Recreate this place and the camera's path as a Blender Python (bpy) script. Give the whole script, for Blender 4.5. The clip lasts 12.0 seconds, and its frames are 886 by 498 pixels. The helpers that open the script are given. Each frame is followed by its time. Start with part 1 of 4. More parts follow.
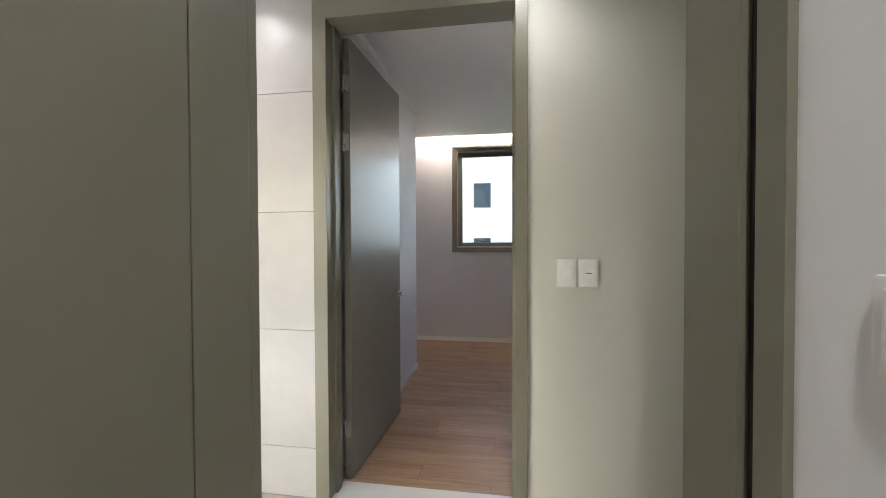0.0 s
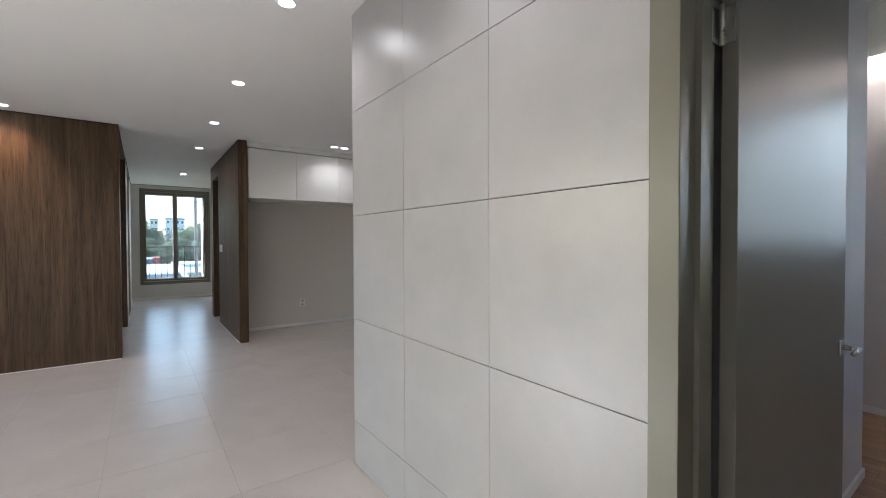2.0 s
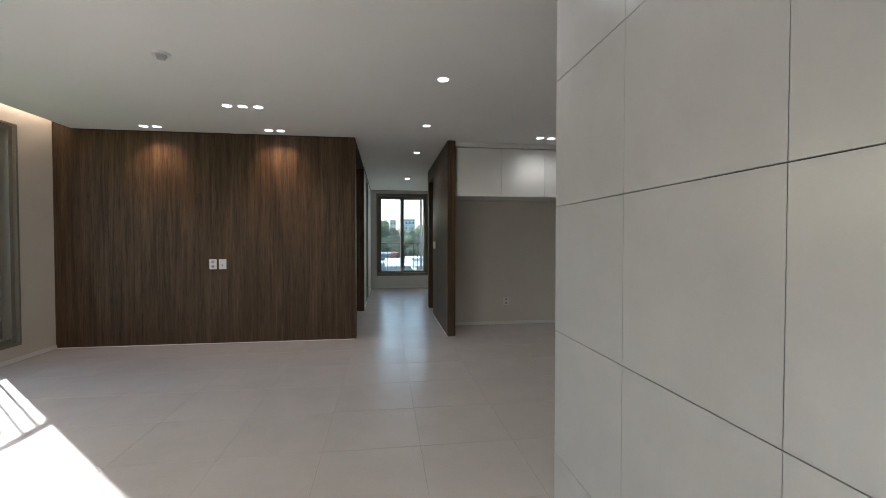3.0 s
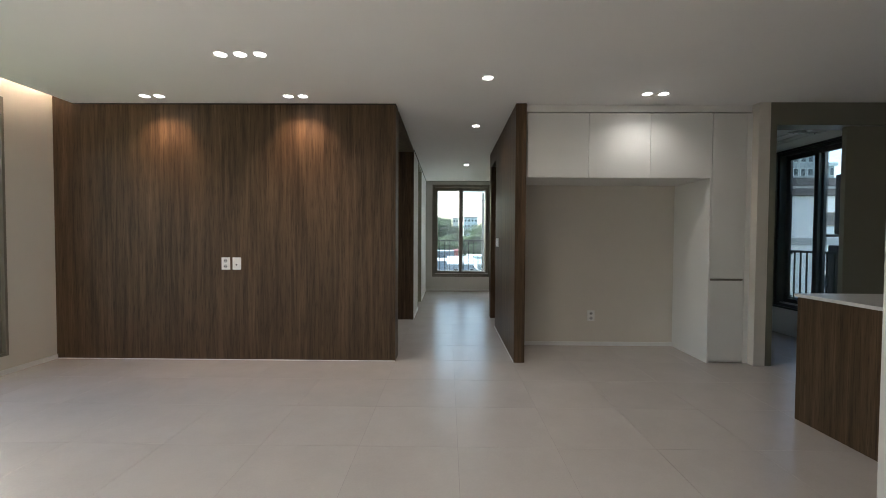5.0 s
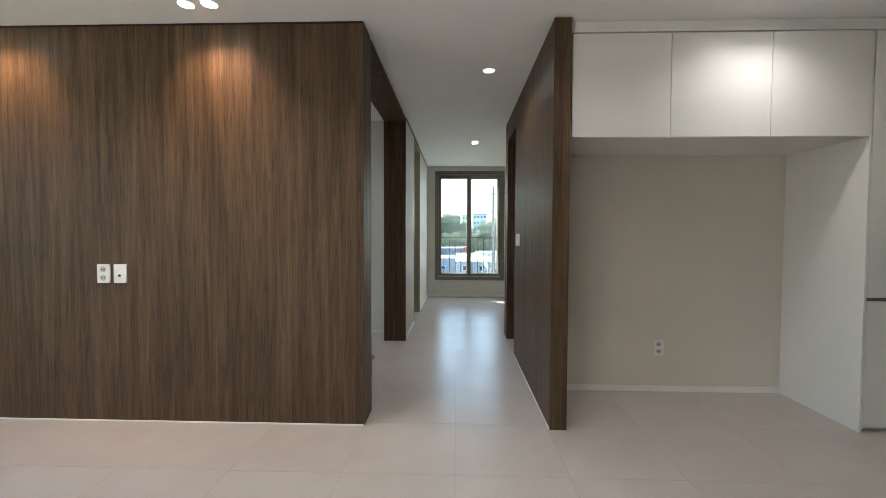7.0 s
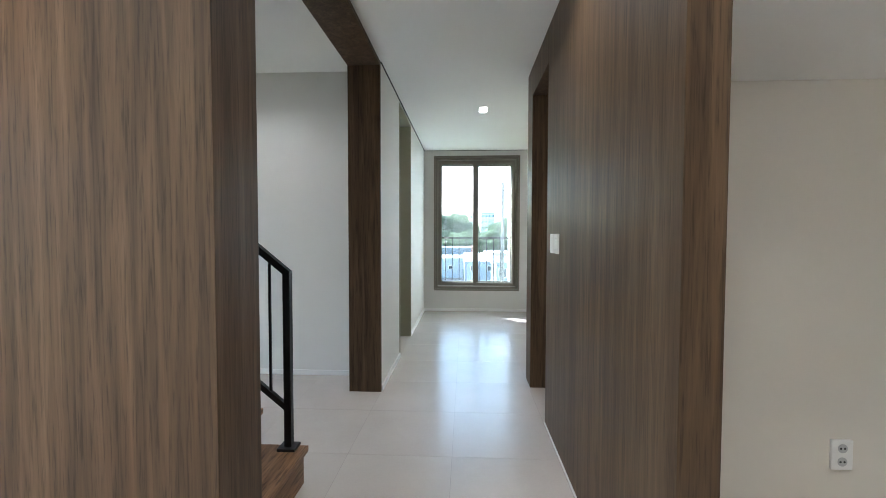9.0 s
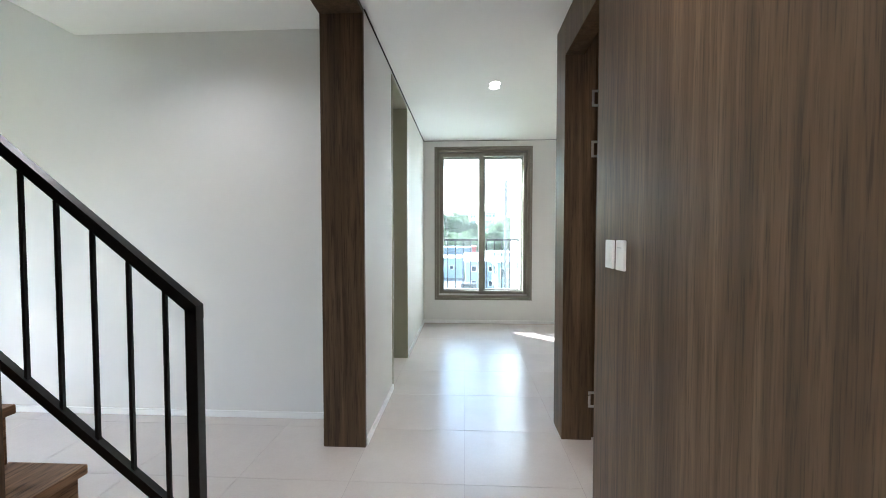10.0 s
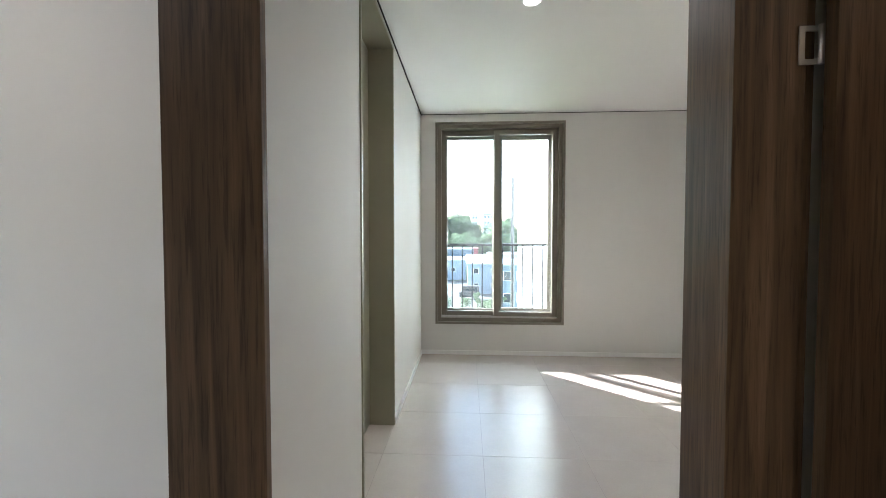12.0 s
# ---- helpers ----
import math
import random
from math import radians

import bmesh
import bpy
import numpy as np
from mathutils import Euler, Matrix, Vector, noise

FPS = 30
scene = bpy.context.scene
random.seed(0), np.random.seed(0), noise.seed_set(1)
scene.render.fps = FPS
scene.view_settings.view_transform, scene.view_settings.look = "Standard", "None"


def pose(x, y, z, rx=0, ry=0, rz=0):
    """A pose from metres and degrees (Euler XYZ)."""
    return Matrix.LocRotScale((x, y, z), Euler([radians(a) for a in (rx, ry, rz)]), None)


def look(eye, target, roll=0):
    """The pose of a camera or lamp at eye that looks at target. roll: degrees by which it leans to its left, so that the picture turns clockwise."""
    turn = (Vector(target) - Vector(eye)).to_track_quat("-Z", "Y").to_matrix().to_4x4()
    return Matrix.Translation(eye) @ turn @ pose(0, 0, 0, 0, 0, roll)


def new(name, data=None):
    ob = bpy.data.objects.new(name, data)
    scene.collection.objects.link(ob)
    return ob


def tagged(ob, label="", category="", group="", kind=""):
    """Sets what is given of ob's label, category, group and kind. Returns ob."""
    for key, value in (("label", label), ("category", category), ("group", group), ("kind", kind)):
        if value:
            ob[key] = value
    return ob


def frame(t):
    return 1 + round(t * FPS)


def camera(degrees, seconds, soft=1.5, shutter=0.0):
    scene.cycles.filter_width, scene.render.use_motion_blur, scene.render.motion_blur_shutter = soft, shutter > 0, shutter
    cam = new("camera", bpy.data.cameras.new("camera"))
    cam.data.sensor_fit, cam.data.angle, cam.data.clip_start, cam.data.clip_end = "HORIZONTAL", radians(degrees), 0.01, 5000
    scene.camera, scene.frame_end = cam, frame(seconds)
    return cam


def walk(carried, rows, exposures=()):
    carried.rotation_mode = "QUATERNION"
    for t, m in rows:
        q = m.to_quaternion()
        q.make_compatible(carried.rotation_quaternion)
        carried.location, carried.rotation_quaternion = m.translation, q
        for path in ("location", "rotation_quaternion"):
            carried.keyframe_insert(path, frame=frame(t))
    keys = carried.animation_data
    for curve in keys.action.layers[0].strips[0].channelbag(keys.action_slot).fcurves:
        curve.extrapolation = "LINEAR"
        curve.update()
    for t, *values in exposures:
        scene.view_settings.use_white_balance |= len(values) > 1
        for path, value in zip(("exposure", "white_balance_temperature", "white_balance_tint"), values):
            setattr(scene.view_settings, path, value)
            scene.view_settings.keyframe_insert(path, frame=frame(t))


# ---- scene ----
cam = camera(93.1, 12.0, soft=0.9)
PATH = [
    (0, (-1.372, -6.359, 1.305), (0.601, -6.037, 1.267), -0.2),
    (0.2, (-1.258, -6.324, 1.302), (0.706, -5.948, 1.268), -0.1),
    (0.5, (-1.072, -6.277, 1.301), (0.863, -5.773, 1.26), -0.3),
    (1, (-0.756, -6.204, 1.295), (1.034, -5.312, 1.261), -0.2),
    (1.2, (-0.677, -6.168, 1.293), (1.035, -5.135, 1.26), -0.4),
    (1.5, (-0.553, -6.072, 1.303), (0.983, -4.793, 1.27), -0.3),
    (2, (-0.401, -5.919, 1.305), (0.764, -4.294, 1.269), -0.2),
    (2.5, (-0.268, -5.752, 1.304), (0.385, -3.862, 1.263), -0.1),
    (3, (-0.216, -5.559, 1.295), (0.057, -3.578, 1.252), 0.0),
    (3.5, (-0.179, -5.343, 1.285), (-0.045, -3.348, 1.245), 0.2),
    (3.7, (-0.137, -5.208, 1.274), (-0.065, -3.21, 1.237), 0.2),
    (5.3, (-0.065, -4.017, 1.268), (-0.09, -2.017, 1.212), 0.3),
    (5.5, (-0.08, -3.847, 1.257), (-0.106, -1.848, 1.201), 0.3),
    (6, (-0.089, -3.49, 1.272), (-0.126, -1.492, 1.21), 0.3),
    (6.5, (-0.035, -3.089, 1.268), (-0.088, -1.091, 1.2), 0.3),
    (7, (0.006, -2.707, 1.262), (-0.061, -0.709, 1.192), 0.2),
    (7.2, (0.014, -2.547, 1.263), (-0.062, -0.55, 1.195), 0.2),
    (8.8, (0.057, -1.257, 1.275), (-0.041, 0.74, 1.2), 0.2),
    (9, (0.07, -1.09, 1.268), (-0.035, 0.906, 1.195), 0.1),
    (9.5, (0.066, -0.698, 1.251), (-0.044, 1.298, 1.189), 0.1),
    (10, (0.004, -0.269, 1.295), (-0.103, 1.727, 1.221), 0.0),
    (10.5, (0.015, 0.112, 1.284), (-0.104, 2.107, 1.214), 0.0),
    (11, (-0.047, 0.503, 1.304), (-0.163, 2.498, 1.230), 0.0),
    (11.5, (-0.100, 0.803, 1.308), (-0.209, 2.799, 1.236), 0.0),
    (12, (-0.097, 1.190, 1.315), (-0.211, 3.185, 1.247), 0.0),
]
walk(cam, [(t, look(eye, target, roll)) for t, eye, target, roll in PATH],
     [(0.0, 2.64, 5700, 11), (0.6, 2.59, 5500, 12), (1.2, 2.47, 5450, 14), (1.5, 2.34, 5450, 14), (2.0, 2.05, 5430, 13), (2.5, 1.95, 5500, 12), (3.0, 1.48, 5600, 10), (3.5, 1.25, 5700, 10), (5.5, 2.1, 5800, 9), (6.0, 2.24, 5800, 9), (7.0, 2.43, 5750, 9), (9.0, 3.15, 5400, 8), (10.0, 3.49, 5450, 10), (11.0, 3.46, 5650, 12), (11.5, 3.16, 5700, 12), (12.0, 3.15, 5750, 12)])

# ---- world, sun, exposure ----
SUN_TO = Vector((0.652, -0.628, -0.425)).normalized()
world = bpy.data.worlds.new("world")
scene.world = world
world.use_nodes = True
wn = world.node_tree.nodes
sky = wn.new("ShaderNodeTexSky")
sky.sky_type, sky.sun_disc = "NISHITA", False
sky.sun_elevation, sky.sun_rotation = radians(25.2), math.atan2(-SUN_TO.x, -SUN_TO.y)
sky.air_density, sky.dust_density = 1.0, 2.5
wn["Background"].inputs["Strength"].default_value = 0.15
world.node_tree.links.new(sky.outputs[0], wn["Background"].inputs["Color"])
sun_data = bpy.data.lights.new("sun", "SUN")
sun_data.energy, sun_data.angle, sun_data.color = 5.0, radians(0.5), (1.0, 0.95, 0.87)
sun_lamp = new("sun", sun_data)
sun_lamp.matrix_world = look((-20, 20, 14), Vector((-20, 20, 14)) + SUN_TO)


# ---- materials ----
def node_mat(name, rough=0.5, metal=0.0, color=(0.5, 0.5, 0.5)):
    m = bpy.data.materials.new(name)
    m.use_nodes = True
    n, l = m.node_tree.nodes, m.node_tree.links
    b = n["Principled BSDF"]
    b.inputs["Base Color"].default_value = (*color, 1)
    b.inputs["Roughness"].default_value = rough
    b.inputs["Metallic"].default_value = metal
    return m, n, l, b


def coords(n, l, scale, by_object=False):
    tc = n.new("ShaderNodeTexCoord")
    mp = n.new("ShaderNodeMapping")
    mp.inputs["Scale"].default_value = scale
    l.new(tc.outputs["Object"], mp.inputs["Vector"])
    if by_object:
        info = n.new("ShaderNodeObjectInfo")
        mul = n.new("ShaderNodeMath")
        mul.operation = "MULTIPLY"
        mul.inputs[1].default_value = 37.0
        l.new(info.outputs["Random"], mul.inputs[0])
        cmb = n.new("ShaderNodeCombineXYZ")
        for k in range(3):
            l.new(mul.outputs[0], cmb.inputs[k])
        l.new(cmb.outputs[0], mp.inputs["Location"])
    return mp.outputs["Vector"]


def noise_of(n, l, vec, scale, detail=4, rough=0.55):
    t = n.new("ShaderNodeTexNoise")
    t.inputs["Scale"].default_value = scale
    t.inputs["Detail"].default_value = detail
    t.inputs["Roughness"].default_value = rough
    l.new(vec, t.inputs["Vector"])
    return t.outputs["Fac"]


def ramp(n, l, fac, stops):
    r = n.new("ShaderNodeValToRGB")
    e = r.color_ramp.elements
    while len(e) < len(stops):
        e.new(0.5)
    for k, (p, c) in enumerate(stops):
        e[k].position = p
        e[k].color = (*c, 1)
    l.new(fac, r.inputs["Fac"])
    return r.outputs["Color"]


def mix(n, l, a, b, fac, kind="MIX"):
    x = n.new("ShaderNodeMix")
    x.data_type, x.blend_type = "RGBA", kind
    for src, key in ((a, 6), (b, 7), (fac, 0)):
        if hasattr(src, "links"):
            l.new(src, x.inputs[key])
        elif key == 0:
            x.inputs[0].default_value = src
        else:
            x.inputs[key].default_value = (*src, 1)
    return x.outputs[2]


def bump(n, l, b, height, strength=0.1, dist=0.002):
    bp = n.new("ShaderNodeBump")
    bp.inputs["Strength"].default_value = strength
    bp.inputs["Distance"].default_value = dist
    l.new(height, bp.inputs["Height"])
    l.new(bp.outputs["Normal"], b.inputs["Normal"])


def vary_rough(n, l, b, fac, lo, hi):
    mr = n.new("ShaderNodeMapRange")
    mr.inputs["From Min"].default_value, mr.inputs["From Max"].default_value = 0.3, 0.7
    mr.inputs["To Min"].default_value, mr.inputs["To Max"].default_value = lo, hi
    l.new(fac, mr.inputs["Value"])
    l.new(mr.outputs[0], b.inputs["Roughness"])


def paint_mat(name, color, rough=0.6, grain=260, strength=0.06, vary=0.05):
    m, n, l, b = node_mat(name, rough)
    v = coords(n, l, (1, 1, 1))
    big = noise_of(n, l, v, 1.3, 5)
    fine = noise_of(n, l, v, grain, 3)
    dark = tuple(c * (1 - vary) for c in color)
    lite = tuple(min(1, c * (1 + vary)) for c in color)
    l.new(ramp(n, l, big, [(0.3, dark), (0.7, lite)]), b.inputs["Base Color"])
    if rough > 0.5:
        bump(n, l, b, fine, strength, 0.001)
    else:
        bump(n, l, b, noise_of(n, l, v, 5, 1), 0.03, 0.002)
    return m


def stone_tile_mat(name, dark, lite, rough_lo, rough_hi, scale=2.2, grain=0.35, ripple=7, relief=0.04):
    m, n, l, b = node_mat(name, rough_lo)
    v = coords(n, l, (1, 1, 1), True)
    cloud = noise_of(n, l, v, scale, 8, 0.62)
    speck = noise_of(n, l, v, 90, 4, 0.7)
    col = ramp(n, l, cloud, [(0.1, dark), (0.5, tuple((a + c) / 2 for a, c in zip(dark, lite))), (0.9, lite)])
    spk = ramp(n, l, speck, [(0.35, (0.9, 0.89, 0.88)), (0.7, (1.04, 1.04, 1.04))])
    veil = ramp(n, l, noise_of(n, l, v, scale * 1.9, 3, 0.5), [(0.25, (0.975, 0.972, 0.97)), (0.75, (1.01, 1.01, 1.01))])
    col = mix(n, l, col, veil, 0.7, "MULTIPLY")
    l.new(mix(n, l, col, spk, grain, "MULTIPLY"), b.inputs["Base Color"])
    b.inputs["Roughness"].default_value = (rough_lo + rough_hi) / 2
    bump(n, l, b, noise_of(n, l, v, ripple, 3, 0.6), relief, 0.002)
    return m


def wood_mat(name, dark, mid, lite, along="z", rough=0.42, by_object=False, figure=0.6, pores=0.85):
    """Streaky veneer: broad bands, wavy figure, fine pores, all drawn out along the grain."""
    m, n, l, b = node_mat(name, rough)
    s = {"z": (1, 1, 0.04), "x": (0.075, 1, 1), "y": (1, 0.075, 1)}[along]
    v = coords(n, l, s, by_object)
    band = noise_of(n, l, v, 8.5, 2, 0.5)
    tex = n.new("ShaderNodeTexNoise")
    tex.inputs["Scale"].default_value, tex.inputs["Detail"].default_value, tex.inputs["Roughness"].default_value = 24, 5, 0.6
    tex.inputs["Distortion"].default_value = figure
    l.new(v, tex.inputs["Vector"])
    line = n.new("ShaderNodeTexNoise")
    line.inputs["Scale"].default_value, line.inputs["Detail"].default_value, line.inputs["Roughness"].default_value = 120, 3, 0.65
    line.inputs["Distortion"].default_value = figure * 0.5
    l.new(v, line.inputs["Vector"])
    col = ramp(n, l, tex.outputs["Fac"], [(0.30, dark), (0.52, mid), (0.72, lite)])
    col = mix(n, l, col, ramp(n, l, band, [(0.3, (0.80, 0.78, 0.76)), (0.7, (1.16, 1.15, 1.13))]), 0.8, "MULTIPLY")
    col = mix(n, l, col, ramp(n, l, line.outputs["Fac"], [(0.36, (0.40, 0.38, 0.36)), (0.47, (1.0, 1.0, 1.0)), (0.66, (1.24, 1.22, 1.18))]), pores, "MULTIPLY")
    l.new(col, b.inputs["Base Color"])
    b.inputs["Specular IOR Level"].default_value = 0.22
    bump(n, l, b, line.outputs["Fac"], 0.06, 0.001)
    return m


def plain_mat(name, color, rough=0.4, metal=0.0, speck=0.04):
    m, n, l, b = node_mat(name, rough, metal)
    v = coords(n, l, (1, 1, 1))
    f = noise_of(n, l, v, 30, 4)
    l.new(ramp(n, l, f, [(0.3, tuple(c * (1 - speck) for c in color)), (0.7, tuple(min(1, c * (1 + speck)) for c in color))]), b.inputs["Base Color"])
    vary_rough(n, l, b, f, max(0.02, rough - 0.04), rough + 0.06)
    return m


def glow_mat(name, color, strength):
    m, n, l, b = node_mat(name)
    b.inputs["Base Color"].default_value = (0.8, 0.8, 0.8, 1)
    b.inputs["Emission Color"].default_value = (*color, 1)
    b.inputs["Emission Strength"].default_value = strength
    return m


def glass_mat(name, tint):
    m = bpy.data.materials.new(name)
    m.use_nodes = True
    n, l = m.node_tree.nodes, m.node_tree.links
    n.remove(n["Principled BSDF"])
    tr, gl, fr, mx = n.new("ShaderNodeBsdfTransparent"), n.new("ShaderNodeBsdfGlossy"), n.new("ShaderNodeLayerWeight"), n.new("ShaderNodeMixShader")
    tr.inputs["Color"].default_value = (*tint, 1)
    gl.inputs["Roughness"].default_value = 0.01
    pw, ad = n.new("ShaderNodeMath"), n.new("ShaderNodeMath")
    pw.operation, ad.operation = "POWER", "MULTIPLY_ADD"
    pw.inputs[1].default_value, ad.inputs[1].default_value, ad.inputs[2].default_value = 4.0, 0.8, 0.03
    l.new(fr.outputs["Facing"], pw.inputs[0])
    l.new(pw.outputs[0], ad.inputs[0])
    l.new(ad.outputs[0], mx.inputs[0])
    l.new(tr.outputs[0], mx.inputs[1])
    l.new(gl.outputs[0], mx.inputs[2])
    # Slight white translucency put in the panes for a hazy, washed-out view.
    haze, haze_mix = n.new("ShaderNodeBsdfTranslucent"), n.new("ShaderNodeMixShader")
    haze.inputs["Color"].default_value = (0.9, 0.92, 0.95, 1)
    haze_mix.inputs[0].default_value = 0.006
    l.new(mx.outputs[0], haze_mix.inputs[1])
    l.new(haze.outputs[0], haze_mix.inputs[2])
    l.new(haze_mix.outputs[0], n["Material Output"].inputs["Surface"])
    return m


def screen_mat():
    """Fine black insect mesh, too fine to tell its threads apart."""
    m = bpy.data.materials.new("insect_mesh")
    m.use_nodes = True
    n, l = m.node_tree.nodes, m.node_tree.links
    tr, mx = n.new("ShaderNodeBsdfTransparent"), n.new("ShaderNodeMixShader")
    n["Principled BSDF"].inputs["Base Color"].default_value = (0.03, 0.035, 0.04, 1)
    mx.inputs[0].default_value = 0.2
    l.new(tr.outputs[0], mx.inputs[1])
    l.new(n["Principled BSDF"].outputs[0], mx.inputs[2])
    l.new(mx.outputs[0], n["Material Output"].inputs["Surface"])
    return m


M = {}
M["wall"] = paint_mat("wallpaper_offwhite", (0.66, 0.645, 0.615), 0.7, 420, 0.12, 0.025)
M["beige"] = paint_mat("wallpaper_greige", (0.66, 0.615, 0.54), 0.7, 420, 0.12, 0.03)
M["ceiling"] = paint_mat("ceiling_paint", (0.84, 0.83, 0.81), 0.75, 380, 0.08, 0.015)
M["bedwall"] = paint_mat("wallpaper_cool_white", (0.66, 0.645, 0.65), 0.7, 420, 0.12, 0.025)
M["white"] = paint_mat("white_lacquer", (0.80, 0.785, 0.745), 0.38, 500, 0.02, 0.015)
M["trim"] = paint_mat("white_trim", (0.78, 0.77, 0.75), 0.4, 500, 0.02, 0.01)
# Lightened copy of the olive film: light missing at door_4 put into colour.
M["olive_lit"] = paint_mat("olive_film_lit", (0.30, 0.285, 0.205), 0.34, 700, 0.03, 0.04)
M["entry_white"] = paint_mat("wallpaper_plain_white", (0.78, 0.775, 0.78), 0.7, 420, 0.12, 0.02)
M["olive"] = paint_mat("olive_film", (0.186, 0.178, 0.132), 0.34, 700, 0.03, 0.04)
M["sage"] = paint_mat("sage_wallpaper", (0.57, 0.57, 0.50), 0.55, 420, 0.1, 0.03)
M["door_grey"] = paint_mat("grey_olive_door_film", (0.19, 0.18, 0.15), 0.33, 700, 0.03, 0.03)
M["bronze"] = paint_mat("bronze_window_frame", (0.20, 0.18, 0.14), 0.4, 600, 0.03, 0.04)
M["floor_tile"] = stone_tile_mat("porcelain_floor_tile", (0.53, 0.475, 0.425), (0.65, 0.592, 0.54), 0.23, 0.30, 2.2, 0.3, 18, 0.085)
M["wall_tile"] = stone_tile_mat("porcelain_wall_tile", (0.385, 0.379, 0.372), (0.488, 0.481, 0.473), 0.26, 0.36, 3.2, 0.15)
M["grout"] = plain_mat("grey_grout", (0.11, 0.10, 0.09), 0.85)
M["grout_floor"] = plain_mat("beige_grout", (0.38, 0.335, 0.295), 0.85)
M["walnut"] = wood_mat("walnut_panel_film", (0.053, 0.0325, 0.018), (0.091, 0.0575, 0.032), (0.134, 0.088, 0.0515), rough=0.48, figure=0.5, pores=0.6)
M["oak_floor"] = wood_mat("oak_laminate", (0.30, 0.19, 0.11), (0.38, 0.245, 0.145), (0.45, 0.30, 0.19), "y", 0.4, True, 0.4, 0.22)
M["stair_oak"] = wood_mat("oak_tread", (0.16, 0.085, 0.04), (0.25, 0.14, 0.072), (0.33, 0.195, 0.105), "y", 0.4)
M["black"] = plain_mat("black_steel", (0.012, 0.012, 0.012), 0.42, 0.3)
M["dark"] = plain_mat("dark_gap", (0.015, 0.013, 0.011), 0.8)
M["chrome"] = plain_mat("chrome", (0.75, 0.74, 0.72), 0.14, 1.0)
M["steel"] = plain_mat("brushed_steel", (0.6, 0.59, 0.57), 0.3, 1.0)
M["plastic"] = plain_mat("white_plastic", (0.78, 0.77, 0.74), 0.35)
M["plastic_grey"] = plain_mat("grey_plastic", (0.45, 0.45, 0.44), 0.4)
M["stone_top"] = stone_tile_mat("white_stone_top", (0.68, 0.67, 0.65), (0.76, 0.75, 0.73), 0.2, 0.3, 6)
M["lamp"] = glow_mat("lamp_glow", (1.0, 0.93, 0.82), 3.0)
M["cove_glow"] = glow_mat("cove_strip_glow", (1.0, 0.72, 0.50), 15.0)
M["cove_bed"] = glow_mat("bedroom_strip_glow", (1.0, 0.80, 0.62), 13.0)
M["screen"] = screen_mat()
M["glass"] = glass_mat("clear_glass", (0.93, 0.97, 0.97))
M["frame_black"] = paint_mat("black_window_frame", (0.035, 0.034, 0.033), 0.4, 600, 0.03, 0.04)
M["glass_dark"] = plain_mat("dark_window_glass", (0.03, 0.04, 0.05), 0.08)


# ---- geometry helpers ----
def boxes(items, bevel=0.0):
    """One bmesh of boxes (x0, y0, z0, x1, y1, z1)."""
    bm = bmesh.new()
    for x0, y0, z0, x1, y1, z1 in items:
        x0, x1 = sorted((x0, x1)); y0, y1 = sorted((y0, y1)); z0, z1 = sorted((z0, z1))
        c = Matrix.Translation(((x0 + x1) / 2, (y0 + y1) / 2, (z0 + z1) / 2)) @ Matrix.Diagonal((x1 - x0, y1 - y0, z1 - z0, 1))
        bmesh.ops.create_cube(bm, size=1, matrix=c)
    if bevel:
        bmesh.ops.bevel(bm, geom=bm.edges[:], offset=bevel, segments=2, affect="EDGES", profile=0.7)
    return bm


def cyl(p0, p1, r, seg=16, bm=None, r2=None):
    bm = bm or bmesh.new()
    p0, p1 = Vector(p0), Vector(p1)
    d = p1 - p0
    m = Matrix.Translation((p0 + p1) / 2) @ d.to_track_quat("Z", "Y").to_matrix().to_4x4()
    bmesh.ops.create_cone(bm, cap_ends=True, segments=seg, radius1=r, radius2=r if r2 is None else r2, depth=d.length, matrix=m)
    return bm


def mesh_of(name, bm, material, smooth=False):
    me = bpy.data.meshes.new(name)
    bm.to_mesh(me)
    bm.free()
    me.materials.append(material)
    if smooth:
        for p in me.polygons:
            p.use_smooth = True
    return me


def thing(name, loc, label, category, group="", kind=""):
    ob = new(name)
    ob.empty_display_size = 0.1
    ob.matrix_basis = Matrix.Translation(loc)
    return tagged(ob, label, category, group, kind)


def part(name, bm, material, parent, label="", smooth=False):
    ob = new(name, mesh_of(name, bm, material, smooth))
    ob.parent = parent
    if parent.parent is None:
        ob.matrix_parent_inverse = parent.matrix_basis.inverted()
    return tagged(ob, label)


def structure(name, bm, material, label, category):
    ob = new(name, mesh_of(name, bm, material))
    return tagged(ob, label, category, kind="structure")


H = 2.62
# ---- setting: walls ----
W_X, E_X, N_Y = -4.106, 4.45, 5.773
LW = (-4.25, -0.49, 0.18, 2.51)      # living window: y0, y1, z0, z1
EW = (-0.43, 0.94, 0.347, 2.52)      # end window: x0, x1, z0, z1
BW = (-7.24, -5.609, 1.17, 2.52)     # bedroom window: y0, y1, z0, z1
UW = (0.10, 1.61, 0.355, 2.45)        # utility window


def wall_with_hole_x(x0, x1, y0, y1, hole, top=2.9):
    a, b, z0, z1 = hole
    return boxes([(x0, y0, -0.2, x1, a, top), (x0, b, -0.2, x1, y1, top), (x0, a, -0.2, x1, b, z0), (x0, a, z1, x1, b, top)])


